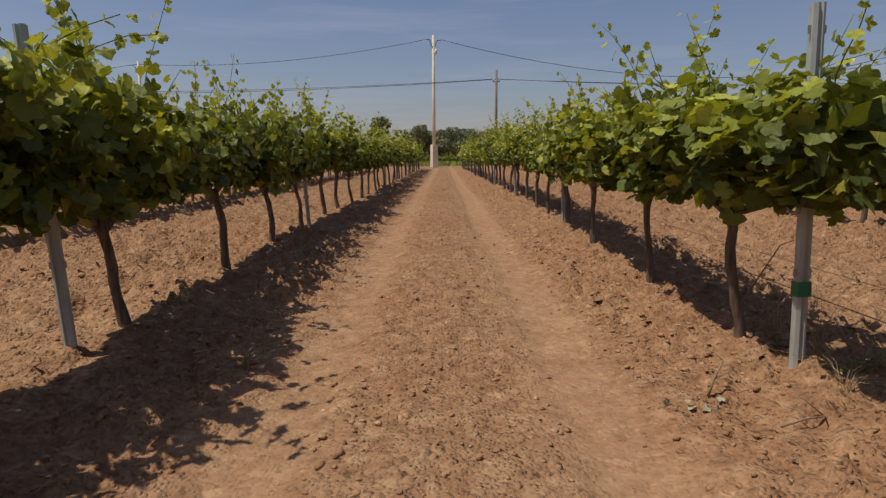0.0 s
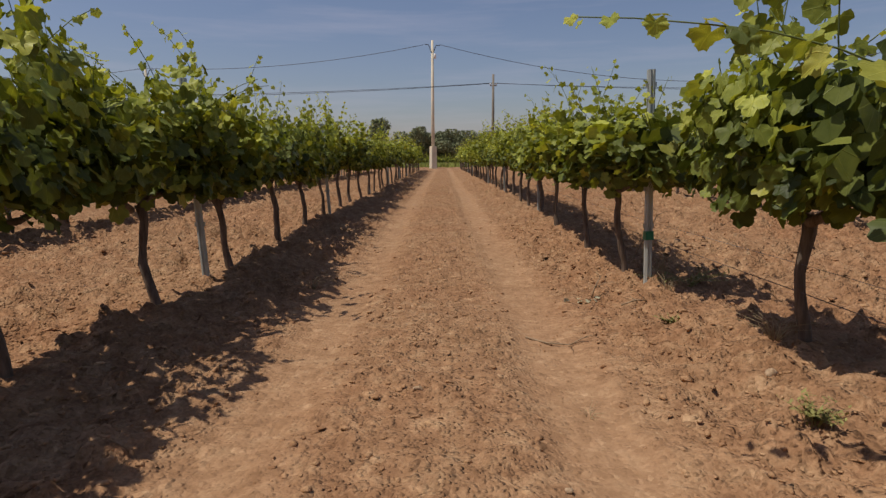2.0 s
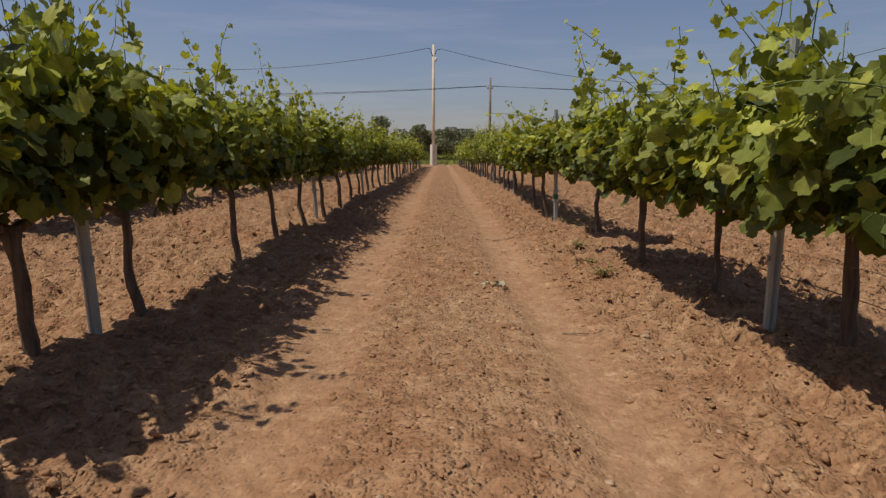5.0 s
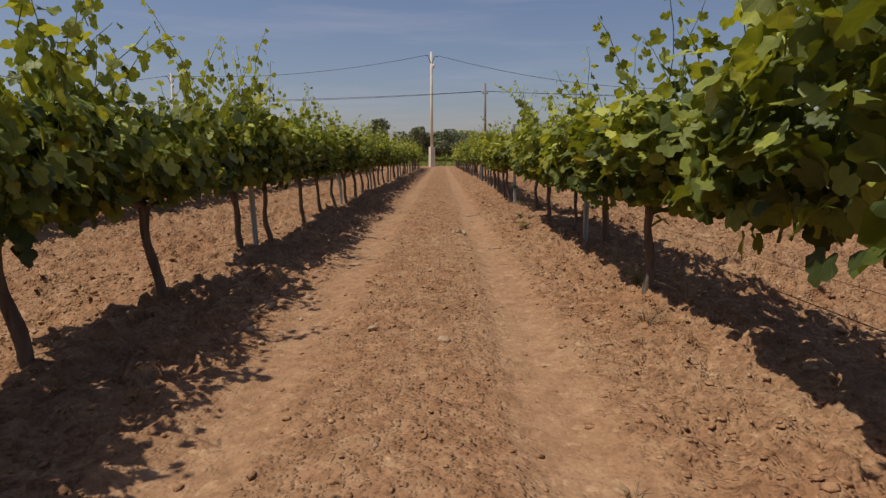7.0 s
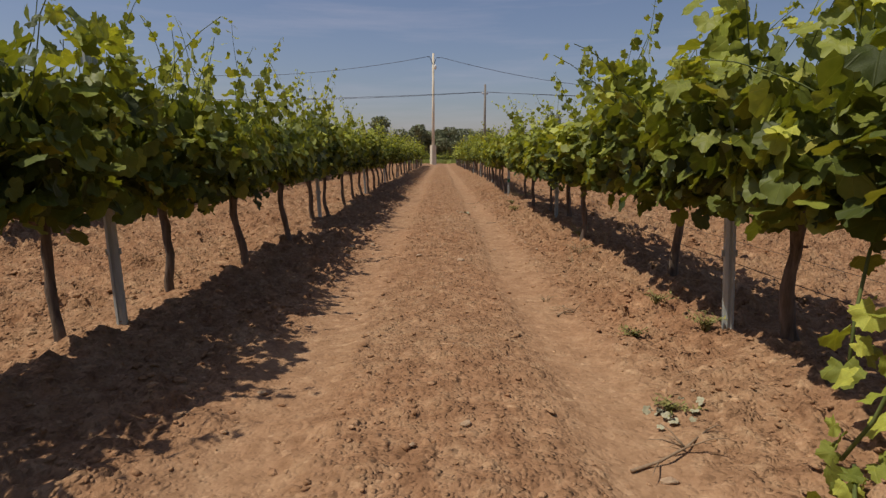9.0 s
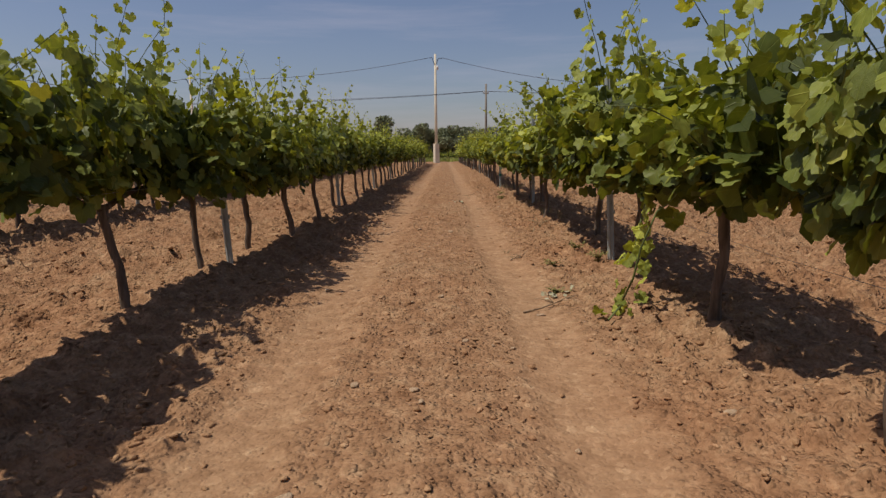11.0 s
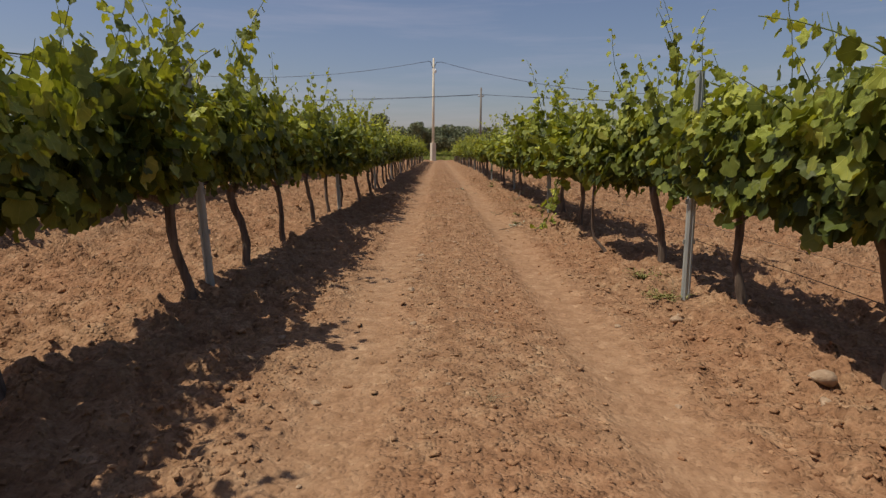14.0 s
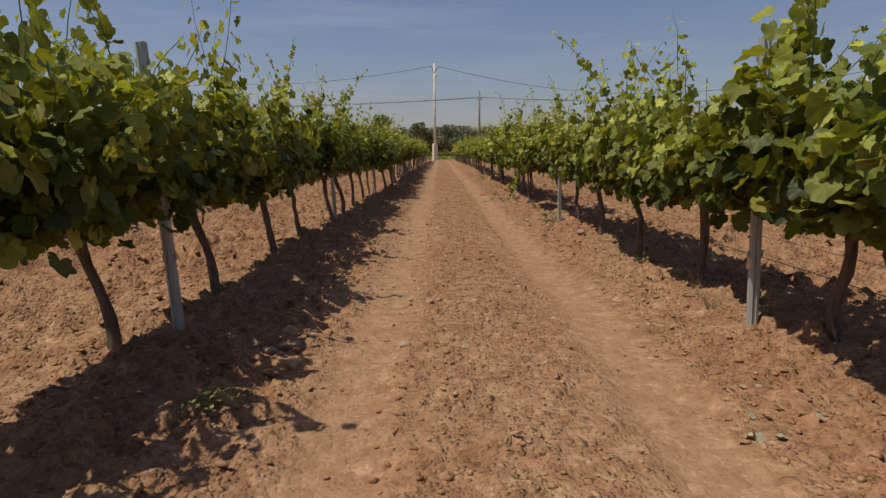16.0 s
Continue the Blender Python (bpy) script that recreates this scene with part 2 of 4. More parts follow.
GLASSY = streaky("dark_pane", (0.02, 0.025, 0.03), (0.05, 0.055, 0.06), 2, (1, 1, 1), 0.15)
INSUL = streaky("white_porcelain", (0.6, 0.6, 0.58), (0.8, 0.8, 0.78), 9, (1, 1, 1), 0.25, 0, 0.02)
GREENTAPE = streaky("green_tape", (0.02, 0.13, 0.07), (0.04, 0.22, 0.12), 9, (1, 1, 1), 0.4, 0, 0.02)


# ---- mesh tools ----
def mesh_of(name, verts, faces, material, smooth=False):
    me = bpy.data.meshes.new(name)
    me.from_pydata([tuple(v) for v in verts], [], [tuple(f) for f in faces])
    me.materials.append(material)
    if smooth:
        me.polygons.foreach_set("use_smooth", [True] * len(me.polygons))
    me.update()
    return me


def quads_mesh(name, verts, faces, material, smooth=False):
    """A mesh from arrays of vertices and of faces that all have one number of corners."""
    me = bpy.data.meshes.new(name)
    n, k = faces.shape
    me.vertices.add(len(verts))
    me.vertices.foreach_set("co", np.ascontiguousarray(verts, dtype=np.float32).ravel())
    me.loops.add(n * k)
    me.loops.foreach_set("vertex_index", np.ascontiguousarray(faces, dtype=np.int32).ravel())
    me.polygons.add(n)
    me.polygons.foreach_set("loop_start", np.arange(0, n * k, k, dtype=np.int32))
    me.materials.append(material)
    if smooth:
        me.polygons.foreach_set("use_smooth", np.ones(n, dtype=bool))
    me.update(calc_edges=True)
    me.validate()
    return me


def child(name, me, parent, label=""):
    ob = new(name, me)
    ob.parent = parent
    if label:
        tagged(ob, label)
    return ob


def tube(points, radii, sides=6, caps=True):
    """Vertices and faces of a tapered tube along points."""
    pts = [Vector(p) for p in points]
    verts, faces = [], []
    for i, p in enumerate(pts):
        d = (pts[min(i + 1, len(pts) - 1)] - pts[max(i - 1, 0)]).normalized()
        side = d.cross(Vector((0, 1, 0)) if abs(d.y) < 0.9 else Vector((1, 0, 0))).normalized()
        up = side.cross(d)
        for k in range(sides):
            a = 2 * math.pi * k / sides
            verts.append(p + radii[i] * (math.cos(a) * side + math.sin(a) * up))
    for i in range(len(pts) - 1):
        for k in range(sides):
            a, b = i * sides + k, i * sides + (k + 1) % sides
            faces.append((a, b, b + sides, a + sides))
    if caps:
        faces += [tuple(range(sides))[::-1], tuple(range(len(verts) - sides, len(verts)))]
    return verts, faces


def joined(pieces):
    verts, faces = [], []
    for v, f in pieces:
        n = len(verts)
        verts += list(v)
        faces += [tuple(i + n for i in q) for q in f]
    return verts, faces


def box(cx, cy, z0, z1, wx, wy, top=1.0):
    v = [(cx + sx * wx / 2 * s, cy + sy * wy / 2 * s, z) for z, s in ((z0, 1), (z1, top)) for sx, sy in ((-1, -1), (1, -1), (1, 1), (-1, 1))]
    return v, [(3, 2, 1, 0), (4, 5, 6, 7), (0, 1, 5, 4), (1, 2, 6, 5), (2, 3, 7, 6), (3, 0, 4, 7)]


# ---- ground: one sheet with wheel tracks, ridges under the vines and tilled soil ----
RX, LX = 1.58, -1.69
ROW_X = [RX, LX, 4.75, -4.95, 8.0, -8.2, 11.2, -11.4]


def lattice(seed):
    return np.random.RandomState(seed).rand(256, 256)


LAT = [lattice(s) for s in range(8)]


def field(x, y, scale, seed):
    """Smooth value noise in -1..1."""
    t = LAT[seed % 8]
    u, v = x * scale + 17.3 * seed, y * scale + 9.1 * seed
    i, j = np.floor(u).astype(int), np.floor(v).astype(int)
    a, b = u - i, v - j
    a, b = a * a * (3 - 2 * a), b * b * (3 - 2 * b)
    i0, i1, j0, j1 = i % 256, (i + 1) % 256, j % 256, (j + 1) % 256
    return 2 * ((t[i0, j0] * (1 - a) + t[i1, j0] * a) * (1 - b) + (t[i0, j1] * (1 - a) + t[i1, j1] * a) * b) - 1


def lumps(x, y, cell, seed):
    """Broken clods: a jittered cell each with a height and a tilt of its own, and a crevice round it."""
    u, v = x / cell, y / cell
    i, j = np.floor(u).astype(int), np.floor(v).astype(int)
    d1, d2 = np.full(x.shape, 9.0), np.full(x.shape, 9.0)
    top = np.zeros(x.shape)
    for a in (-1, 0, 1):
        for b in (-1, 0, 1):
            p, q = (i + a) % 256, (j + b) % 256
            du, dv = u - (i + a + LAT[seed][p, q]), v - (j + b + LAT[(seed + 1) % 8][p, q])
            d = np.hypot(du, dv)
            h = LAT[(seed + 2) % 8][p, q] ** 2 + 1.1 * ((LAT[(seed + 3) % 8][p, q] - 0.5) * du + (LAT[(seed + 4) % 8][p, q] - 0.5) * dv)
            nearer = d < d1
            d2 = np.where(nearer, d1, np.minimum(d2, d))
            top = np.where(nearer, h, top)
            d1 = np.minimum(d1, d)
    edge = np.clip((d2 - d1) / 0.3, 0, 1)
    return top * edge


def track(x, y):
    """1 in the wheel tracks, 0 elsewhere."""
    w = 0.07 * field(x * 0 + 3, y, 0.35, 5)
    return np.maximum(np.exp(-(((x - 0.58 - w) / 0.17) ** 4)), 0.75 * np.exp(-(((x + 0.62 - w) / 0.17) ** 4)))


def rough(x, y):
    """How lumpy the soil is."""
    side = np.clip((np.abs(x) - 0.8) / 0.3, 0, 1)
    tilled = np.clip((np.abs(x) - 2.0) / 0.3, 0, 1)
    return (0.42 + 0.8 * side + 0.75 * tilled) * (1 - 0.85 * track(x, y))


def height(x, y):
    x, y = np.asarray(x, float), np.asarray(y, float)
    h = 0.03 * field(x, y, 0.45, 1)
    near = np.exp(-((np.abs(x) / 14) ** 4)) * np.exp(-((np.maximum(y - 20, 0) / 40) ** 2))
    for rx in ROW_X:
        h = h + 0.085 * np.exp(-(((x - rx) / 0.42) ** 2)) * near
    h = h - 0.028 * track(x, y) + 0.015 * np.exp(-((x / 0.35) ** 2))
    k = rough(x, y) * near
    ridged = lambda s, q: 1 - 2 * np.abs(field(x, y, s, q))
    h = h + k * (0.02 * field(x, y, 3.1, 2) + 0.02 * np.maximum(ridged(5.3, 3), 0) * field(x, y, 2.2, 6) + 0.016 * field(x, y, 9.5, 4))
    wx, wy = x + 0.02 * field(x, y, 11.0, 1), y + 0.02 * field(x, y, 11.0, 2)
    h = h + k * (0.058 * lumps(wx, wy, 0.13, 0) * np.clip(0.5 + field(x, y, 1.3, 4), 0, 1) + 0.034 * lumps(wx, wy, 0.075, 3))
    h = h + 0.05 * near * np.clip((np.abs(x) - 1.9) / 0.3, 0, 1) * lumps(wx + 0.4, wy, 0.21, 5)
    h = h + (0.25 + 0.75 * k) * near * 0.004 * field(x, y, 33.0, 7)
    # tyre lugs printed across the dust
    h = h + 0.004 * track(x, y) * np.sin(y * 2 * math.pi / 0.11 + np.abs(x * 9)) * near
    return h


def spaced(*runs):
    out = []
    for a, b, step in runs:
        out.append(np.arange(a, b, step))
    return np.concatenate(out)


far_steps = np.array([2.0, 4, 7, 12, 20, 35, 60, 110, 200, 400, 800, 1600])
gx = spaced((-9, -5, 0.09), (-5, -2.5, 0.055), (-2.5, -1.6, 0.035), (-1.6, 1.6, 0.023), (1.6, 2.5, 0.035), (2.5, 5, 0.055), (5, 9.01, 0.09))
gx = np.concatenate([gx[0] - far_steps[::-1], gx, gx[-1] + far_steps])
gy = spaced((-21, -18.4, 0.2), (-18.0, 3, 0.034), (3, 8, 0.05), (8, 20, 0.1), (20, 25, 0.2), (25, 70, 0.4))
gy = np.concatenate([gy[0] - far_steps[::-1], gy, gy[-1] + far_steps])
GX, GY = np.meshgrid(gx, gy)
GZ = height(GX, GY)
nx, ny = len(gx), len(gy)
ids = np.arange(nx * ny).reshape(ny, nx)
quad = np.stack([ids[:-1, :-1], ids[:-1, 1:], ids[1:, 1:], ids[1:, :-1]], -1).reshape(-1, 4)
ground = new("ground", quads_mesh("ground", np.stack([GX, GY, GZ], -1).reshape(-1, 3), quad, SOIL, True))
tagged(ground, "dry reddish-brown tilled vineyard soil with two dusty wheel tracks", "ground", kind="structure")


def ground_z(x, y):
    return float(height(np.array([x]), np.array([y]))[0])


# loose clods and pebbles, half sunk
ICO = bmesh.new()
bmesh.ops.create_icosphere(ICO, subdivisions=1, radius=1.0)
ico_v = np.array([v.co[:] for v in ICO.verts])
ico_f = np.array([[v.index for v in f.verts] for f in ICO.faces])
ICO.free()
ICO = bmesh.new()
bmesh.ops.create_icosphere(ICO, subdivisions=2, radius=1.0)
ICO.verts.ensure_lookup_table()
ball_v = np.array([v.co[:] for v in ICO.verts])
ball_f = np.array([[v.index for v in f.verts] for f in ICO.faces])
ICO.free()


def clods(count, span_x, span_y, small, large, seed, weight, power=2.6, fine=False):
    rs = np.random.RandomState(seed)
    x, y = rs.uniform(*span_x, count * 3), rs.uniform(*span_y, count * 3)
    keep = rs.rand(count * 3) < weight(x, y)
    x, y = x[keep][:count], y[keep][:count]
    n = len(x)
    v0, f0 = (ball_v, ball_f) if fine else (ico_v, ico_f)
    s = small + (large - small) * rs.rand(n) ** power
    z = height(x, y) + s * 0.08
    shape = v0[None] * (1 + 0.5 * (rs.rand(n, len(v0), 1) - 0.5))
    # knock flat facets off
    for _ in range(5):
        d = rs.normal(size=(n, 1, 3))
        d /= np.linalg.norm(d, axis=-1, keepdims=True)
        cut = 0.28 + 0.3 * rs.rand(n, 1, 1)
        over = np.maximum((shape * d).sum(-1, keepdims=True) - cut, 0)
        shape = shape - over * d
    a = rs.uniform(0, 2 * math.pi, n)
    ax = np.stack([rs.uniform(0.8, 1.35, n), rs.uniform(0.7, 1.1, n), rs.uniform(0.36, 0.62, n)], -1)
    shape = shape * ax[:, None]
    c, q = np.cos(a)[:, None], np.sin(a)[:, None]
    shape = np.stack([shape[..., 0] * c - shape[..., 1] * q, shape[..., 0] * q + shape[..., 1] * c, shape[..., 2]], -1)
    verts = shape * s[:, None, None] + np.stack([x, y, z], -1)[:, None]
    faces = f0[None] + (np.arange(n) * len(v0))[:, None, None]
    return verts.reshape(-1, 3), faces.reshape(-1, f0.shape[1])


def clod_stuff(name, label, *args, **kw):
    v, f = clods(*args, **kw)
    return tagged(new(name, quads_mesh(name, v, f, CLOD)), label, "soil clods", kind="stuff")


lumpy = lambda x, y: np.clip(1.1 - 1.05 * track(x, y) - 0.35 * (np.abs(x) < 0.9), 0.03, 1) * np.clip(0.75 + 0.4 * field(x, y, 0.8, 3), 0.3, 1)
verge = lambda x, y: np.exp(-(((np.abs(x) - 1.08) / 0.2) ** 2)) + 0.06
tilled = lambda x, y: (np.abs(x) > 1.95) * np.exp(-((np.abs(x) - 2) / 3.5)) * np.clip(0.75 + 0.5 * field(x, y, 0.7, 2), 0.2, 1)
clod_stuff("soil_clods", "small crumbly reddish soil clods strewn on the track", 18000, (-2.0, 2.0), (-17.8, 5), 0.005, 0.024, 11, lumpy, power=2.2)
clod_stuff("soil_clods", "egg-sized dry soil clods turned up along the vine rows", 5200, (-1.9, 1.9), (-17.8, 9), 0.009, 0.03, 12, verge, power=2.4)
clod_stuff("soil_clods", "dry soil clods of the tilled ground between the rows", 10000, (-6.0, 6.0), (-17, 13), 0.011, 0.038, 13, tilled, power=2.0)
clod_stuff("soil_clods", "small crumbly reddish soil clods strewn on the track", 4000, (-2.2, 2.2), (5, 20), 0.008, 0.024, 14, lumpy)


# ---- vines ----
SUNWARD = Vector((-math.cos(SUN_EL), -0.08, math.sin(SUN_EL)))


def leaf_rim(rs, n):
    """The toothed rim of a vine leaf: five lobes, the middle one longest, and a notch at the stalk."""
    rim = []
    for k in range(n):
        a = 2 * math.pi * k / n - math.pi
        lobe = 0.84 + 0.1 * math.cos(5 * a) * (1 if abs(a) < 2.2 else 0.3) + 0.05 * math.cos(a)
        notch = 0.5 * max(0.0, (abs(a) - 2.6) / 0.54)
        r = (lobe - notch) * (1.05 if k % 2 else 0.94) * rs.uniform(0.95, 1.05)
        rim.append((0.42 + 0.6 * r * math.cos(a), 0.68 * r * math.sin(a)))
    return rim


def leaf_bend(rs):
    """How a blade folds along its midrib, droops at the tip and waves at its rim."""
    fold, droop, wave, ph = rs.uniform(-0.1, 0.5), rs.uniform(0.0, 0.6), rs.uniform(0.03, 0.1), rs.uniform(0, 6.3)
    return lambda x, y: fold * abs(y) * 0.6 - droop * x * x * 0.6 + wave * math.sin(5 * math.atan2(y, x - 0.42) + ph) * math.hypot(x - 0.42, y) * 1.6


def leaf_mesh_data(rs, n):
    """A leaf as one fan of triangles; n rim points."""
    rim, bend = leaf_rim(rs, n), leaf_bend(rs)
    verts = [(0.42, 0.0, bend(0.42, 0.0) - 0.02)] + [(x, y, bend(x, y)) for x, y in rim]
    return verts, [(0, 1 + k, 1 + (k + 1) % n) for k in range(n)]


def toothed_leaf(rs):
    """A single leaf seen close, with an inner ring that lets the blade cup."""
    n = 34
    rim, bend = leaf_rim(rs, n), leaf_bend(rs)
    verts = [(0.42, 0.0, bend(0.42, 0.0))]
    verts += [(0.42 + (x - 0.42) * 0.5, y * 0.5, bend(0.42 + (x - 0.42) * 0.5, y * 0.5) + 0.02) for x, y in rim[::2]]
    verts += [(x, y, bend(x, y)) for x, y in rim]
    h = n // 2
    faces = [(0, 1 + k, 1 + (k + 1) % h) for k in range(h)]
    for k in range(h):
        a, b = 1 + k, 1 + (k + 1) % h
        p, q, r = 1 + h + 2 * k, 1 + h + 2 * k + 1, 1 + h + (2 * k + 2) % n
        faces += [(a, p, q), (a, q, b), (b, q, r)]
    return verts, faces


def leaf_matrix(place, out, size, rs):
    """A leaf at place whose face turns outwards and to the sun, its tip hanging."""
    nrm = Vector(out) * rs.uniform(0.2, 1.0) + SUNWARD * rs.uniform(0.2, 1.3) + Vector(rs.normal(0, 0.42, 3))
    nrm.normalize()
    tipdir = Vector((0, 0, -1)) + Vector(out) * rs.uniform(0.0, 0.6) + Vector(rs.normal(0, 0.55, 3))
    side = nrm.cross(tipdir).normalized()
    tipdir = side.cross(nrm)
    rot = Matrix((tipdir, side, nrm)).transposed().to_4x4()
    return Matrix.Translation(place) @ rot @ Matrix.Diagonal((size, size, size, 1))


def with_blade(me, rows):
    layer = me.attributes.new("blade", "FLOAT_VECTOR", "POINT")
    layer.data.foreach_set("vector", np.ascontiguousarray(rows, dtype=np.float32).ravel())
    return me


class LeafHeap:
    """Many leaves gathered into one mesh."""

    def __init__(self):
        self.verts, self.faces, self.blade, self.count = [], [], [], 0

    def add(self, m, shape, youth_and_sun):
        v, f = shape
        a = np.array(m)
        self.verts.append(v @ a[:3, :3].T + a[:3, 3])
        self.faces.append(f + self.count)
        self.blade.append(np.concatenate([v[:, :2], np.full((len(v), 1), youth_and_sun)], 1))
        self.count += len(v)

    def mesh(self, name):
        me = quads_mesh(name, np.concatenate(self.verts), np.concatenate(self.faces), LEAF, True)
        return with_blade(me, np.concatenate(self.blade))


RS = np.random.RandomState(5)
LEAF_MESHES = []
for k in range(10):
    v, f = toothed_leaf(RS)
    # one leaf in three tones, dark to pale, for youth and painted sun
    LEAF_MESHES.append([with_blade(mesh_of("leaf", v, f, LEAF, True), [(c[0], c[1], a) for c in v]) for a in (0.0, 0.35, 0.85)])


def shapes(n, count):
    return [tuple(np.array(q) for q in leaf_mesh_data(RS, n)) for _ in range(count)]


FINE, COARSE, PLAIN = shapes(20, 16), shapes(9, 8), shapes(6, 8)


def shoot_path(rs, start, lean, length, steps):
    """A cane that starts upwards, leans and nods at its tip."""
    p, d = Vector(start), Vector((lean[0], lean[1], 1.0)).normalized()
    pts = [p.copy()]
    for k in range(steps):
        t = k / steps
        d = (d + Vector((rs.normal(0, 0.14), rs.normal(0, 0.14), -0.22 * t * (abs(lean[0]) + abs(lean[1]) + 0.1)))).normalized()
        p = p + d * (length / steps)
        pts.append(p.copy())
    return pts


def build_crown(root, seed, detail, loose):
    """Shoots and leaves round a vine's head, which lies at the origin, its arms along y.
    detail 2: near, with single shoots and leaves; 1: joined; 0: far, coarse leaves."""
    rs = np.random.RandomState(seed)
    leaves, shoots = [], []
    big = 1.0 if detail else 1.45
    for k in range(27 if detail else 15):
        start = Vector((rs.normal(0, 0.03), rs.uniform(-0.58, 0.58), rs.uniform(0.02, 0.1)))
        tall = k < 7
        lean = (rs.normal(0, 0.27 if not tall else 0.13), rs.normal(0, 0.35))
        length = rs.uniform(0.8, 1.25) if tall else rs.uniform(0.42, 0.84)
        line = shoot_path(rs, start, lean, length, 9 if detail == 2 else 6)
        shoots.append((line, [0.0032 * (1 - 0.75 * t / len(line)) + 0.0007 for t in range(len(line))]))
        nodes = int(length / ((0.04 if tall else 0.047) if detail else 0.1))
        az0 = rs.uniform(0, 6.28)
        for n in range(1, nodes + 1):
            t = n / nodes
            w = t * (len(line) - 1)
            i = min(int(w), len(line) - 2)
            p = line[i].lerp(line[i + 1], w - i)
            size = (0.09 if t < 0.6 else 0.09 - 0.056 * (t - 0.6) / 0.4) * rs.uniform(0.7, 1.12) * big
            az = az0 + math.pi * n + rs.normal(0, 0.5)
            out = Vector((math.cos(az) * 1.2, math.sin(az), 0)).normalized()
            p = p + out * size * rs.uniform(0.3, 0.8)
            # paler with height: sun on the upper crown painted in, besides the young tips
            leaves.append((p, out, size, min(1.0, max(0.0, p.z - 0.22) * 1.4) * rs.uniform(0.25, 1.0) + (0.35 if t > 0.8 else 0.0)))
    # the body: leaves along the outside, thinning upwards, with a ragged lower edge
    lobes = [(rs.uniform(-0.7, 0.7), rs.uniform(0.12, 0.3), rs.uniform(-0.2, 0.2)) for _ in range(5)]
    for k in range(530 if detail else 110):
        up = rs.rand() ** 1.25
        y = rs.uniform(-0.72, 0.72) * (1 - 0.38 * up)
        top = 0.58 + sum(h * math.exp(-(((y - c) / w) ** 2)) for c, w, h in lobes)
        low = 0.1 + 0.03 * math.sin(9 * y + seed) - (0.09 * rs.rand() ** 4)
        half = (0.18 + 0.15 * math.sin(math.pi * min(1.0, up * 0.72 + 0.04))) * (1.0 - 0.2 * abs(y))
        sx = 1 if rs.rand() < 0.5 else -1
        p = Vector((sx * half * rs.rand() ** 0.3, y, low + (top - low) * up))
        out = Vector((sx * 1.2, rs.normal(0, 0.6), 0)).normalized()
        # upper leaves painted paler as if sunlit, plus a random few at any height
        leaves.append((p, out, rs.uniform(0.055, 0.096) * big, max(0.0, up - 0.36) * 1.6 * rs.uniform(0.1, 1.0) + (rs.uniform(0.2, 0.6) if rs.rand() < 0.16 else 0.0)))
    heap = LeafHeap()
    single = set()
    if detail == 2 and loose:
        order = sorted(range(len(leaves)), key=lambda q: -abs(leaves[q][0].x) - 0.2 * leaves[q][0].z + 0.25 * rs.rand())
        single = set(order[:loose])
    kinds = FINE if detail == 2 else COARSE
    for n, (p, out, size, youth_and_sun) in enumerate(leaves):
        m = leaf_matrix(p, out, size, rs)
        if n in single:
            ob = child("leaf", LEAF_MESHES[rs.randint(10)][0 if youth_and_sun < 0.2 else 1 if youth_and_sun < 0.6 else 2], root)
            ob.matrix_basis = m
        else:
            heap.add(m, kinds[rs.randint(len(kinds))], min(1.0, youth_and_sun))
    # large old leaves deep inside, round the arms: they block light, and their dark tone also paints shade
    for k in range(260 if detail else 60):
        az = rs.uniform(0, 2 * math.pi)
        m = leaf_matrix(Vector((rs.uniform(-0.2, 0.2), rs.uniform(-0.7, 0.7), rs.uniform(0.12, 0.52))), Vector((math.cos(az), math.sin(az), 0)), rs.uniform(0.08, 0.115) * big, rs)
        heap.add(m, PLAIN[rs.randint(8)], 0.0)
    tagged(child("foliage", heap.mesh("foliage"), root), kind="stuff")
    if detail == 2:
        for line, radii in shoots:
            child("shoot", mesh_of("shoot", *tube(line, radii, 4), CANE, True), root)
    elif detail == 1:
        tagged(child("shoot", mesh_of("shoot", *joined([tube(line, radii, 3) for line, radii in shoots]), CANE, True), root), kind="stuff")


def trunk_data(rs, head, detail, kink=0.012, thick=0.03, reach=0.56, bends=None):
    """A gnarled trunk from under the soil to its head, with an arm along the wire to either side."""
    steps = 8 if detail else 3
    pts, rad = [], []
    sway, ph = rs.uniform(0.4, 1.6) * kink, rs.uniform(0, 6.28)
    for k in range(steps + 1):
        t = k / steps
        z = -0.1 + (head.z + 0.1) * t
        s = max(0.0, z) / head.z
        pts.append((head.x * s + sway * math.sin(5.5 * s + ph) + rs.normal(0, 0.004), head.y * s + kink * math.sin(4 * s + ph * 2), z))
        rad.append(thick * (1.25 - 0.3 * t - 0.2 * math.sin(math.pi * t)) * rs.uniform(0.86, 1.14) * (1.3 if k == steps else 1))
    if bends:
        pts, rad = bends + [tuple(head)], [thick * q for q in (1.5, 1.5, 1.25, 1.0, 0.9, 0.95, 1.1, 1.2)]
    pieces = [tube(pts, rad, 9 if detail else 5)]
    for s in (1, -1):
        arm = [head + Vector((rs.normal(0, 0.012), s * reach * t * rs.uniform(0.92, 1.08), 0.1 * math.sin(t * 1.6) - 0.02 + rs.normal(0, 0.008))) for t in (0, 0.25, 0.5, 0.75, 1)]
        pieces.append(tube(arm, [thick * q for q in (0.9, 0.72, 0.62, 0.55, 0.38)], 6 if detail else 4))
    return joined(pieces)


VINE = "leafy green grapevine on a dark trunk, long shoots above the wires"


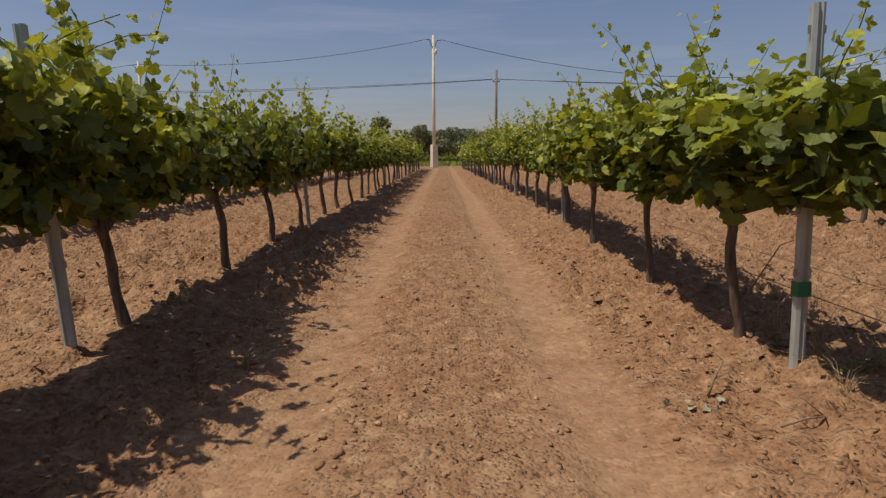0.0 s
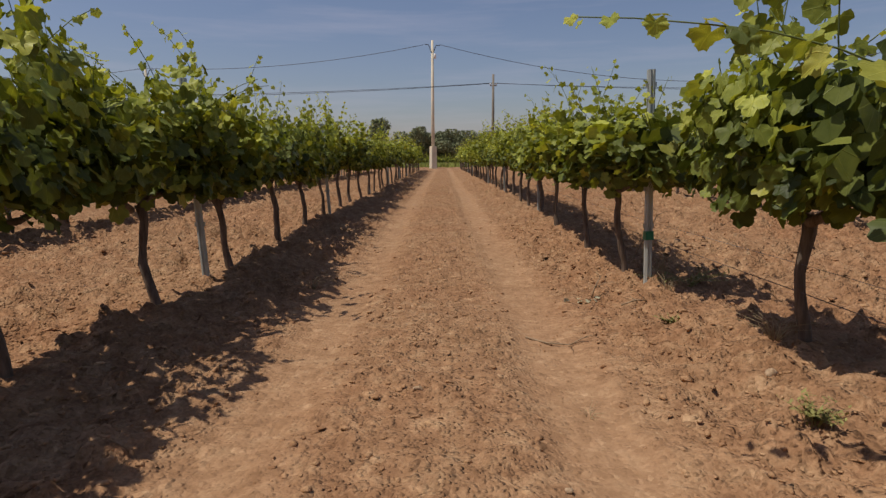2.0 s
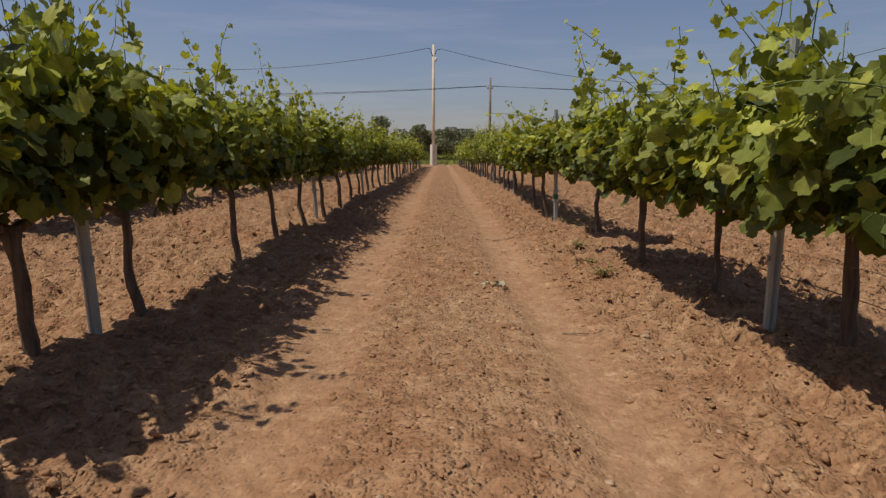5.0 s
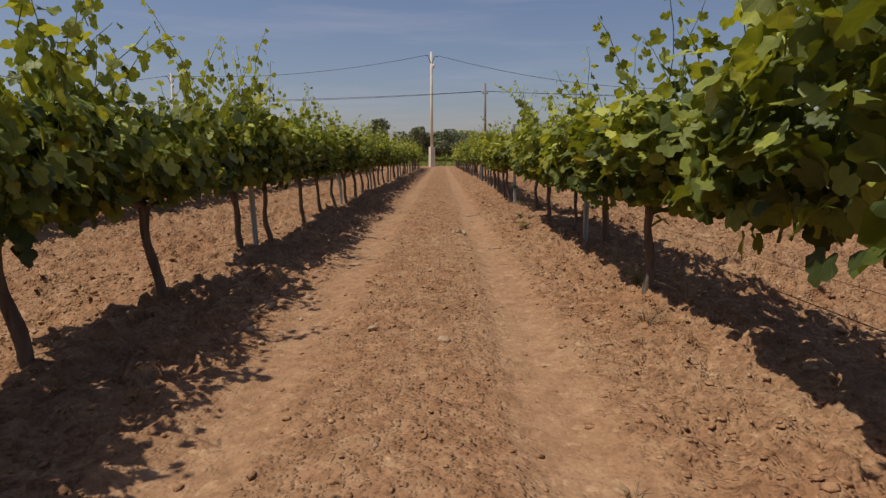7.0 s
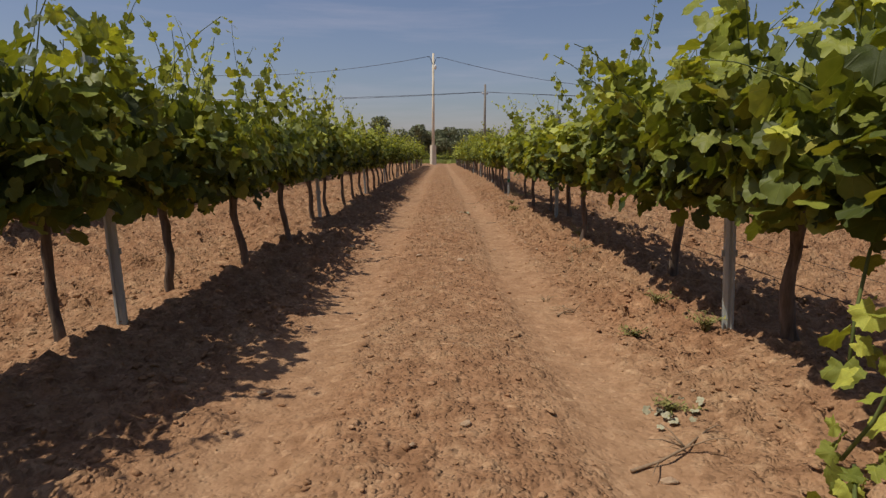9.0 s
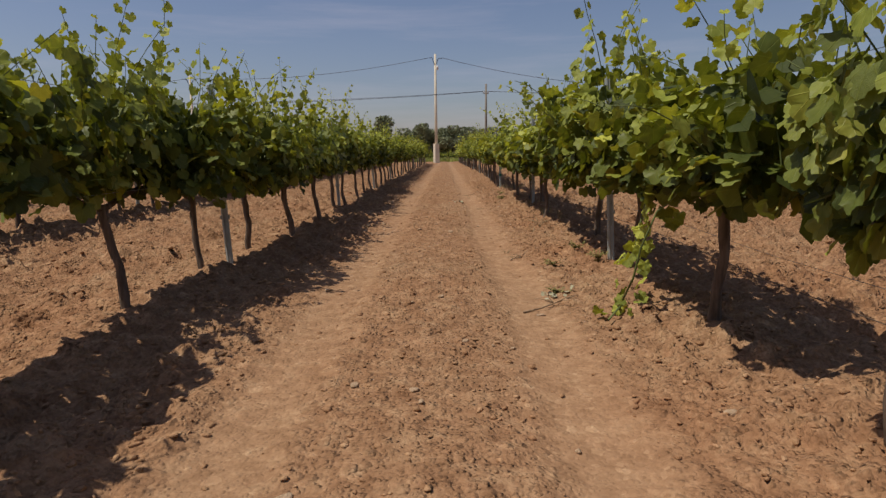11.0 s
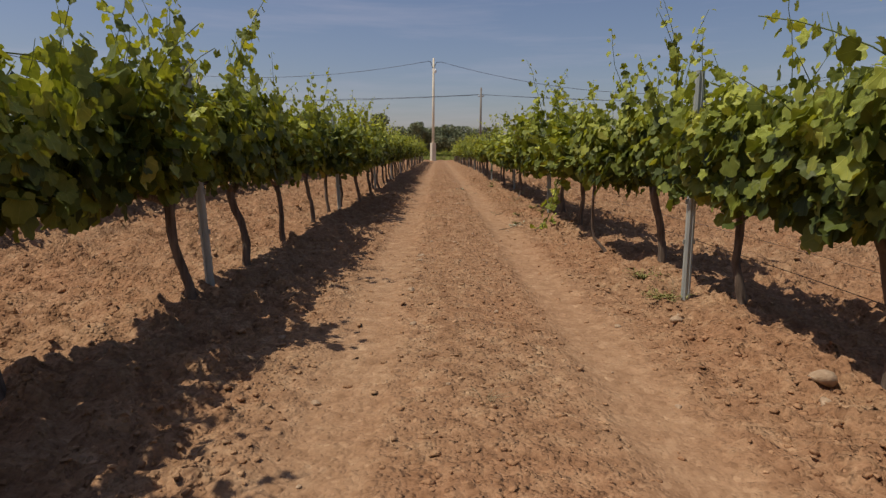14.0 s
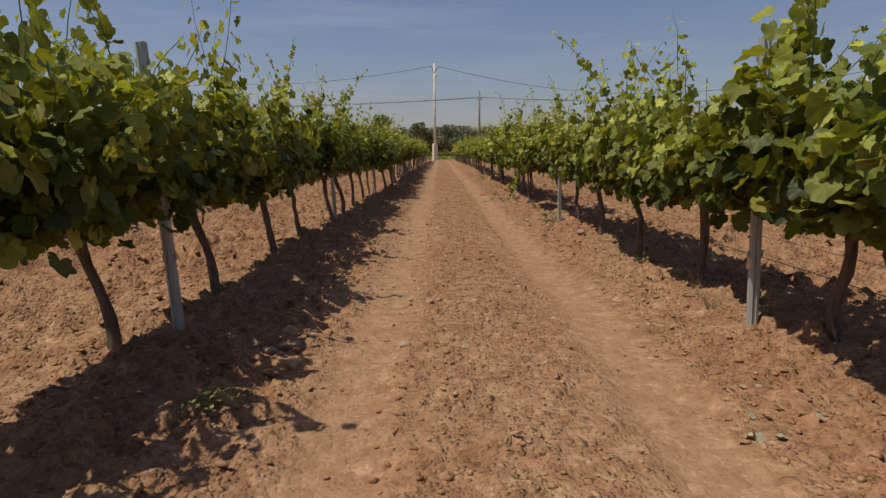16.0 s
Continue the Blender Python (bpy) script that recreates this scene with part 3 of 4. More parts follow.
def build_vine(seed, detail, loose=0):
    root = new("grapevine")
    build_crown(root, seed, detail, loose)
    head = Vector((0, 0, 0.62))
    child("trunk", mesh_of("trunk", *trunk_data(np.random.RandomState(seed), head, detail), BARK, True), root, "dark gnarled bark")
    for part in root.children:
        if not part.name.startswith("trunk"):
            part.matrix_basis = Matrix.Translation(head) @ part.matrix_basis
    return tagged(root, VINE, "grapevine")


NEAR = [build_vine(100 + k, 2, 60) for k in range(11)]
SET = [Matrix.Translation((0, 0, 0.62)) for _ in NEAR]
MID = [build_vine(200 + k, 1) for k in range(5)]
FAR = [build_vine(300 + k, 0) for k in range(5)]
used, turns = set(), {}


def taken(kinds, rs, m):
    """The next vine of its kinds: first the built ones, then copies of them."""
    key = kinds[0].name
    turns[key] = turns.get(key, rs.randint(9)) + 1 + 2 * rs.randint(2)
    src = next((k for k in kinds if k.name not in used), None) or kinds[turns[key] % len(kinds)]
    if src.name in used:
        return copy_thing(src, m), kinds.index(src)
    used.add(src.name)
    src.matrix_basis = m
    return src, kinds.index(src)


def plant(kinds, rs, x, y, group, tilt=0.0, sink=0.0):
    m = pose(x, y, ground_z(x, y) - sink, 0, tilt + rs.normal(0, 2.0), 180 * rs.randint(2) + rs.normal(0, 5))
    q = rs.uniform(0.93, 1.08)
    ob, _ = taken(kinds, rs, m @ Matrix.Diagonal((q, q, q * rs.uniform(0.96, 1.06), 1)))
    return tagged(ob, group=group)


def plant_near(rs, x, y, lean, top, long, group, wide=1.0, aside=0.0, drop=0.0, thick=0.03, kink=0.012, bends=None):
    """A vine whose head stands lean to the side of its foot, its crown top metres high and stretched long along the row."""
    z0 = ground_z(x, y)
    ob, n = taken(NEAR, rs, pose(x, y, z0))
    head = Vector((lean, rs.uniform(-0.05, 0.05), 0.64 - z0 + rs.uniform(0, 0.05)))
    q = (top - 0.66 + drop) / 0.82
    crown = Matrix.Translation(head + Vector((aside, 0, -drop))) @ pose(0, 0, 0, 0, rs.normal(0, 2), 180 * rs.randint(2) + rs.normal(0, 4)) @ Matrix.Diagonal((wide, long, q, 1))
    for part in ob.children:
        if part.name.startswith("trunk"):
            part.data = mesh_of("trunk", *trunk_data(rs, head, 2, kink, thick, 0.5 * long, bends), BARK, True)
        else:
            part.matrix_basis = crown @ SET[n].inverted() @ part.matrix_basis
    if ob is NEAR[n]:
        SET[n] = crown
    return tagged(ob, group=group)


PLANT = np.random.RandomState(77)
SUNLIT, SHADY = "vines of the row with the end post", "vines of the row in whose shade the track lies"
# along the row, across, the head's lean, the crown's top, its width, its shift
RIGHT = [
    (8.75, 1.55, -0.02, 1.53, 1.0, 0), (7.25, 1.5, -0.03, 1.53, 1.0, 0), (5.55, 1.46, -0.03, 1.50, 1.05, 0), (4.18, 1.4, -0.06, 1.45, 1.0, 0.05),
    (2.3, 1.6, 0.0, 1.58, 1.15, -0.1), (0.58, 1.47, 0.0, 1.43, 1.15, -0.04), (-0.42, 1.58, 0.0, 1.45, 1.15, -0.18), (-1.5, 1.6, 0.0, 1.55, 1.15, -0.18),
    (-3.28, 1.36, 0.02, 1.58, 1.2, 0.04), (-5.0, 1.6, -0.03, 1.69, 1.15, -0.18), (-6.45, 1.55, -0.08, 1.67, 1.15, -0.07), (-7.9, 1.44, -0.03, 1.58, 1.12, -0.04),
    (-9.42, 1.28, -0.12, 1.45, 0.95, 0.16), (-10.0, 1.58, -0.08, 1.55, 0.95, 0.04), (-11.35, 1.54, -0.05, 1.53, 1.0, -0.03), (-12.55, 1.5, -0.04, 1.59, 1.0, 0.04),
    (-13.95, 1.46, -0.06, 1.61, 1.1, 0.0), (-15.08, 1.5, -0.05, 1.51, 1.1, -0.05), (-16.35, 1.53, -0.04, 1.59, 1.15, -0.14), (-17.6, 1.5, -0.04, 1.53, 1.15, -0.14),
]
LEFT = [
    (8.85, -1.76, -0.08, 1.60, 0.90, 0), (7.5, -1.74, -0.08, 1.60, 0.95, 0), (6.08, -1.7, -0.09, 1.54, 0.95, 0), (4.46, -1.66, -0.06, 1.66, 0.99, 0), (3.22, -1.66, -0.07, 1.57, 0.95, 0),
    (2.0, -1.65, -0.07, 1.60, 0.99, 0), (0.86, -1.64, -0.06, 1.53, 0.95, 0), (-0.73, -1.62, -0.05, 1.66, 0.95, 0), (-1.5, -1.66, -0.06, 1.64, 0.90, 0),
    (-3.33, -1.52, -0.04, 1.58, 0.99, -0.12), (-4.38, -1.61, -0.04, 1.53, 1.03, 0.0), (-5.3, -1.75, -0.05, 1.60, 0.99, 0.12), (-6.42, -1.75, -0.06, 1.64, 0.99, 0.12),
    (-7.5, -1.74, -0.08, 1.66, 0.90, 0.0), (-9.1, -1.69, -0.05, 1.64, 0.85, -0.04), (-10.2, -1.69, -0.1, 1.70, 0.90, 0), (-11.33, -1.67, -0.06, 1.68, 0.85, -0.04),
    (-12.72, -1.73, -0.11, 1.63, 0.81, -0.02), (-13.83, -1.69, -0.12, 1.68, 0.81, -0.02), (-15.3, -1.66, -0.12, 1.58, 0.95, 0.06), (-16.3, -1.76, -0.1, 1.64, 0.99, 0.1), (-17.5, -1.7, -0.08, 1.58, 0.90, 0),
    (-18.7, -1.7, -0.08, 1.63, 0.90, 0), (-19.9, -1.7, -0.08, 1.58, 0.90, 0),
]
CROOKED = [(0.03, -0.02, -0.06), (0.01, 0.0, 0.02), (-0.04, 0.03, 0.08), (-0.09, 0.05, 0.14), (-0.105, 0.05, 0.25), (-0.115, 0.03, 0.38), (-0.12, 0.0, 0.5)]
for row, group in ((RIGHT, SUNLIT), (LEFT, SHADY)):
    for k, (y, x, lean, top, wide, aside) in enumerate(row):
        ahead, behind = row[max(k - 1, 0)][0], row[min(k + 1, len(row) - 1)][0]
        dense = 1.25 if row is RIGHT else 1.1
        long = min(1.3, max(0.76, (ahead - behind) / 2 / dense)) if 0 < k < len(row) - 1 else 1.0
        long = {2.3: 0.76, -9.42: 0.62, -10.0: 0.68}.get(y, long)
        drop = (0.08 if y < -12 else 0.05 if y < -1 else 0.0) if row is RIGHT else (0.05 if y < -12 or -7 < y < -3 else 0.0)
        plant_near(PLANT, x, y, lean, top, long, group, wide, aside, drop, *((0.0115, 0.0, CROOKED) if y == -9.42 else (0.02, 0.008) if y == -0.42 else (PLANT.uniform(0.024, 0.032), 0.014)))
for x, first, last, group in ((1.56, 10.05, 50, SUNLIT), (-1.74, 10.2, 45, SHADY)):
    y = first
    while y < last:
        plant(MID if y < 19 else FAR, PLANT, x + PLANT.normal(0, 0.03), y + PLANT.normal(0, 0.06), group, -2 if x < 0 else 1)
        y += 1.27
for x in (RX, LX):
    for y in (-19.2, -20.5, -21.8, -23.1, -24.4) if x > 0 else (-21.2, -22.5, -23.8):
        plant(FAR, PLANT, x, y, "vines of the neighbouring rows")
for x, last in ((4.75, 45), (-4.95, 42)):
    y = -19.5
    while y < last:
        plant(FAR, PLANT, x + PLANT.normal(0, 0.04), y + PLANT.normal(0, 0.08), "vines of the neighbouring rows", 0, 0.2 if x < 0 else 0.08)
        y += 1.05 if x < 0 else 1.2


def far_vines(name, spots, label):
    """Many distant vines as one mass: trunks and foliage."""
    rs = np.random.RandomState(41)
    root = new(name)
    for part_name, mat in (("trunk", BARK), ("foliage", LEAF)):
        vs, fs, ag, base = [], [], [], 0
        for x, y, turn, sink in spots:
            src = FAR[rs.randint(len(FAR))]
            me = next(c for c in src.children if c.name.startswith(part_name)).data
            co = np.empty(len(me.vertices) * 3)
            me.vertices.foreach_get("co", co)
            co = (co.reshape(-1, 3) + (np.array([0, 0, 0.62]) if part_name == "foliage" else 0)) * rs.uniform(0.94, 1.08)
            a = radians(turn + 180 * rs.randint(2))
            co = np.stack([co[:, 0] * math.cos(a) - co[:, 1] * math.sin(a) + x, co[:, 0] * math.sin(a) + co[:, 1] * math.cos(a) + y, co[:, 2] + ground_z(x, y) - sink], -1)
            vs.append(co)
            fs += [tuple(q + base for q in p.vertices) for p in me.polygons]
            if part_name == "foliage":
                buf = np.empty(len(me.vertices) * 3, dtype=np.float32)
                me.attributes["blade"].data.foreach_get("vector", buf)
                ag.append(buf.reshape(-1, 3))
            base += len(co)
        made = mesh_of(part_name + "s", np.concatenate(vs), fs, mat, True)
        if ag:
            with_blade(made, np.concatenate(ag))
        tagged(child(part_name + "s", made, root), kind="stuff")
    return tagged(root, label, "grapevines", kind="stuff")


far_vines("vine_rows", [(x, y, 0, 0.03) for x in (8.0, -8.2) for y in np.arange(-20, 42, 2.2)], "leafy green vine rows beyond the neighbouring rows")
far_vines("vine_rows", [(x, y, 90, 0.25) for y in (70.0, 73.0) for x in np.arange(-16, 16, 1.15)], "low bright green vine row across the track's end")


# ---- trellis: steel posts and wires ----
def post_mesh():
    """A folded steel profile, open at the back, with hooked edges."""
    prof = [(-0.022, 0.018), (-0.024, -0.012), (-0.01, -0.02), (-0.005, -0.012), (0.005, -0.012), (0.01, -0.02), (0.024, -0.012), (0.022, 0.018)]
    t = 0.003
    ring = prof + [(x * 0.9, y + t) for x, y in prof[::-1]]
    n = len(ring)
    v = [(x, y, z) for z in (-0.25, 1.39) for x, y in ring]
    f = [(k, (k + 1) % n, n + (k + 1) % n, n + k) for k in range(n)]
    f += [(k, n - 1 - k, n - 2 - k, k + 1) for k in range(n // 2 - 1)]
    f += [(n + k + 1, 2 * n - 2 - k, 2 * n - 1 - k, n + k) for k in range(n // 2 - 1)]
    return v, f


def build_post():
    root = new("trellis_post")
    v, f = post_mesh()
    child("profile", mesh_of("profile", v, f, STEEL), root)
    hook = box(0.029, 0.0, 0, 0.03, 0.016, 0.006)
    hook_me = mesh_of("hook", *hook, STEEL)
    for s in (-1, 1):
        for z in (0.35, 0.6, 0.85, 1.08, 1.28):
            ob = child("hook", hook_me, root)
            ob.matrix_basis = pose(0, 0, z, 0, 0, 0 if s > 0 else 180)
    return tagged(root, "galvanised steel trellis post with punched wire hooks", "post", "posts of the trellis")


POST = build_post()
first = True
POST_Y = {RX: [-16.05, -11.05, -6.2, -1.08, 3.78], LX: [-16.02, -10.98, -6.08, -1.08, 4.05]}
POST_X = {RX: (1.3, 1.34, 1.38, 1.53, 1.45), LX: (-1.58, -1.67, -1.66, -1.66, -1.69)}
for x, y1, lean in ((RX, 50, -1.2), (LX, 45, -2.4), (4.75, 45, 0), (-4.95, 42, 0)):
    for k, y in enumerate(POST_Y.get(x, POST_Y[RX]) + [3.9 + 5.1 * q for q in range(1, 10)]):
        if y > y1:
            continue
        px = POST_X[x][k] if x in POST_X and k < 5 else x - 0.03
        m = pose(px, y, ground_z(px, y), PLANT.normal(0, 1.0), lean + PLANT.normal(0, 0.6), PLANT.normal(0, 6))
        if first:
            POST.matrix_basis, first = m, False
        else:
            post = copy_thing(POST, m)
            if (x, k) == (RX, 4):
                child("tape", mesh_of("tape", *box(0, 0.0, 0.27, 0.33, 0.056, 0.046, 0.97), GREENTAPE), post, "band of green tape")

WIRES = [(0.68, 0.0016, WIRE, "trellis_wire", "thin steel trellis wire strung between the posts"), (1.2, 0.0014, WIRE, "trellis_wire", "thin steel trellis wire strung between the posts")]
DRIP = [(0.27, 0.0022, HOSE, "drip_hose", "thin dark drip irrigation hose strung along the vine row"), (0.39, 0.0012, WIRE, "trellis_wire", "thin steel trellis wire strung between the posts")]
for x, y1 in ((RX, 50), (LX, 45), (4.75, 45), (-4.95, 42)):
    for z, r, mat, name, label in WIRES + (DRIP if x == RX else []):
        ys = np.arange(-21.0, y1, 1.29)
        pts = [(x + 0.012 * math.sin(q * 1.7), q, ground_z(x, q) * 0.3 + 0.05 + z - 0.014 * math.sin((q - 4.02) % 5.15 / 5.15 * math.pi)) for q in ys]
        v, f = tube(pts, [r] * len(pts), 5)
        tagged(new(name, mesh_of(name, v, f, mat, True)), label, "hose" if name == "drip_hose" else "wire", "lines of the trellis")


# ---- power line beyond the end of the track ----
AX, AY, BX, BY = -0.86, 58.2, 4.4, 51.3


def sagged(a, b, sag, n=24):
    a, b = Vector(a), Vector(b)
    return [a.lerp(b, k / n) - Vector((0, 0, 4 * sag * (k / n) * (1 - k / n))) for k in range(n + 1)]


def concrete_pole(x, y, tall, label, foot=True):
    root = new("power_pole")
    root.matrix_basis = pose(x, y, ground_z(x, y), 0, 0.35, 28)
    child("shaft", mesh_of("shaft", *tube([(0, 0, -0.3), (0, 0, tall * 0.5), (0, 0, tall)], [0.18, 0.15, 0.11], 12), CONCRETE, True), root)
    if foot:
        child("footing", mesh_of("footing", *box(0, 0, -0.3, 2.15, 0.56, 0.54, 0.93), CONCRETE), root, "pale concrete footing block")
    for s in (-1, 1):
        arm = tube([(s * 0.1, 0, tall - 1.15), (s * 0.32, 0, tall - 0.6), (s * 0.42, 0, tall - 0.42), (s * 0.8, 0, tall - 0.42)], [0.035] * 4, 6)
        child("bracket", mesh_of("bracket", *arm, CABLE), root)
    lamp = new("insulator", mesh_of("insulator", *tube([(0.1, -0.3, tall - 1.75), (0.1, -0.3, tall - 1.6), (0.1, -0.3, tall - 1.4), (0.1, -0.3, tall - 1.25)], [0.06, 0.13, 0.13, 0.05], 10), INSUL, True))
    lamp.parent = root
    return tagged(root, label, "utility pole")


concrete_pole(AX, AY, 12.1, "tall pale concrete power pole on a block footing beside the track")
concrete_pole(-31, 63.5, 10.9, "slim concrete power pole far beyond the vines", False)
concrete_pole(57, 62, 13.0, "slim concrete power pole far beyond the vines", False)
wood = new("power_pole")
wood.matrix_basis = pose(BX, BY, 0, 0, 0.3, 0)
child("shaft", mesh_of("shaft", *tube([(0, 0, -0.3), (0, 0, 4), (0, 0, 7.95)], [0.15, 0.12, 0.09], 10), OLDWOOD, True), wood)
child("crossarm", mesh_of("crossarm", *box(0, 0, 6.98, 7.06, 0.55, 0.1), OLDWOOD), wood)
for s in (-0.25, 0.25):
    child("insulator", mesh_of("insulator", *tube([(s, 0, 7.05), (s, 0, 7.13), (s, 0, 7.22)], [0.04, 0.07, 0.03], 8), INSUL, True), wood)
tagged(wood, "weathered timber power pole with a short crossarm", "utility pole")

TOP_A = 11.68
for a, b, sag in (((AX - 0.75, AY, TOP_A), (-31, 63.5, 10.6), 0.85), ((AX + 0.75, AY, TOP_A), (57, 62, 12.6), 3.9), ((-31, 63.5, 10.6), (-95, 66, 10.8), 2.0)):
    v, f = tube(sagged(a, b, sag), [0.024] * 25, 5)
    tagged(new("power_cable", mesh_of("power_cable", v, f, CABLE, True)), "dark bundled power cable sagging between the poles", "cable", "power lines")
for dx, dz, drop in ((-0.25, 0, 0), (0.25, 0, 0.12)):
    for far_x, far_z, sag in ((-50, 7.2, 0.7 + drop), (56, 7.1, 0.6 + drop)):
        v, f = tube(sagged((BX + dx, BY, 7.22), (far_x, BY, far_z), sag), [0.019] * 25, 5)
        tagged(new("power_cable", mesh_of("power_cable", v, f, CABLE, True)), "dark power cable strung from the timber pole", "cable", "power lines")


# ---- distance: trees, field edge, a farm building ----
def build_tree(x, y, tall, wide, seed, mat, label, clumps=520, slim=1.0):
    rs = np.random.RandomState(seed)
    root = new("tree")
    root.matrix_basis = pose(x, y, 0)
    limbs = [tube([(0, 0, -0.3), (0.1, 0, tall * 0.3), (0, 0.1, tall * 0.72)], [tall * 0.03, tall * 0.022, tall * 0.008], 7)]
    heads = []
    for k in range(9):
        a, up = k * 2.4 + rs.rand(), rs.uniform(0.3, 0.86) if k % 3 else rs.uniform(0.1, 0.3)
        r = wide * 0.5 * rs.uniform(0.4, 0.85) * math.sin(math.pi * min(0.95, up * 0.85 + 0.12)) ** 0.5
        end = Vector((math.cos(a) * r, math.sin(a) * r, tall * up))
        heads.append((end, wide * rs.uniform(0.16, 0.3)))
        limbs.append(tube([(0, 0, tall * up * 0.55), end * 0.5 + Vector((0, 0, tall * up * 0.4)), end], [tall * 0.012, tall * 0.008, tall * 0.003], 5))
    heads.append((Vector((0, 0, tall * 0.86)), wide * 0.24))
    child("trunk", mesh_of("trunk", *joined(limbs), BARK, True), root)
    verts, faces = [], []
    for k in range(clumps * 6):
        c, r = heads[rs.randint(len(heads))]
        d = Vector(rs.normal(size=3)).normalized() * r * rs.uniform(0.55, 1.08)
        p = c + Vector((d.x, d.y, d.z * 0.85 * slim))
        if p.z > tall or p.z < tall * 0.02:
            continue
        s = tall * rs.uniform(0.018, 0.042)
        u, w = Vector(rs.normal(size=3)).normalized() * s, Vector(rs.normal(size=3)).normalized() * s
        n = len(verts)
        verts += [p - u, p + w, p + u * 1.1, p - w * 0.9]
        faces.append((n, n + 1, n + 2, n + 3))
    child("crown", mesh_of("crown", verts, faces, mat), root)
    return tagged(root, label, "tree", "trees behind the vineyard")


for x, y, tall, wide, seed, mat, label in (
    (-32, 300, 21.0, 14, 1, TREE, "tall dark green tree far behind the vineyard"),
    (-21, 300, 14.5, 14, 2, TREE, "dark green tree far behind the vineyard"),
    (-11, 300, 16.8, 14, 3, TREE, "rounded dark green tree far behind the vineyard"),
    (-2.5, 304, 14.4, 14, 4, TREE, "dark green tree far behind the vineyard"),
    (5, 300, 15.4, 15, 5, TREE, "dark green tree far behind the vineyard"),
    (13.5, 302, 14.8, 15, 6, TREE, "dark green tree far behind the vineyard"),
    (23, 298, 14.2, 13, 7, TREEG, "greyish green olive-like tree far behind the vineyard"),
    (31, 305, 11.0, 10, 8, TREEG, "greyish green olive-like tree far behind the vineyard"),
    (146, 300, 14.0, 13, 9, TREE, "dark green tree far behind the vineyard"),
    (158, 304, 12.5, 12, 10, TREE, "dark green tree far behind the vineyard"),
    (-16.5, 306, 13.5, 13, 12, TREE, "dark green tree far behind the vineyard"),
    (-6.5, 308, 13.6, 13, 13, TREE, "dark green tree far behind the vineyard"),
    (1.5, 310, 14.6, 13, 14, TREE, "dark green tree far behind the vineyard"),
    (9, 309, 15.0, 13, 15, TREE, "dark green tree far behind the vineyard"),
    (18.5, 306, 12.5, 13, 16, TREE, "dark green tree far behind the vineyard"),
    (-44, 303, 12.0, 12, 11, TREE, "dark green tree far behind the vineyard"),
):
    build_tree(x, y, tall, wide, seed, mat, label)


def farm_building():
    root = new("farm_building")
    root.matrix_basis = pose(63, 84, -0.9, 0, 0, -14)
    child("wall", mesh_of("wall", *box(0, 0, 0.3, 5.0, 18, 9), PLASTER), root)
    v = [(-9.5, -5, 4.9), (9.5, -5, 4.9), (9.5, 0, 7.6), (-9.5, 0, 7.6), (9.5, 5, 4.9), (-9.5, 5, 4.9)]
    w = v + [(a, b, c + 0.2) for a, b, c in v]
    f = [(0, 1, 2, 3), (3, 2, 4, 5), (9, 8, 7, 6), (11, 10, 8, 9), (0, 6, 7, 1), (5, 4, 10, 11), (0, 3, 9, 6), (3, 5, 11, 9), (1, 7, 8, 2), (2, 8, 10, 4)]
    child("roof", mesh_of("roof", w, f, ROOF), root, "red terracotta tile roof")
    for x in (-6, 0, 6):
        child("window", mesh_of("window", *box(x, -4.52, 2.0, 3.4, 1.2, 0.1), GLASSY), root)
    tagged(root, "low farm building with a red terracotta roof beyond the vines", "building")


farm_building()


# ---- weeds, dry stalks and stones along the verge ----
def weed(x, y, tall, spread, stems, seed, mat, label, leafy=True):
    rs = np.random.RandomState(seed)
    root = new("weed")
    root.matrix_basis = pose(x, y, ground_z(x, y) - 0.005)
    stalks, verts, faces = [], [], []
    for k in range(stems):
        a, r = rs.uniform(0, 6.28), spread * rs.uniform(0.25, 1.0)
        tip = Vector((math.cos(a) * r, math.sin(a) * r, tall * rs.uniform(0.45, 1.0)))
        mid = Vector((tip.x * 0.35, tip.y * 0.35, tip.z * 0.6))
        stalks.append(tube([(0.01 * math.cos(a), 0.01 * math.sin(a), -0.02), mid, tip], [0.0016, 0.0012, 0.0006], 4))
        if leafy:
            for q in range(14):
                p = mid.lerp(tip, rs.uniform(-0.6, 1)) if q else tip
                d, s = Vector((rs.normal(), rs.normal(), rs.uniform(-0.2, 0.7))).normalized(), rs.uniform(0.006, 0.016)
                w = d.cross(Vector((0.1, 0.2, 1))).normalized() * s * 0.4
                n = len(verts)
                verts += [p, p + d * s + w, p + d * s * 2, p + d * s - w]
                faces.append((n, n + 1, n + 2, n + 3))
    for v, f in stalks:
        child("stem", mesh_of("stem", v, f, mat, True), root)
    if leafy:
        tagged(child("leaves", mesh_of("leaves", verts, faces, mat), root), kind="stuff")
    return tagged(root, label, "weed", "weeds on the verge")


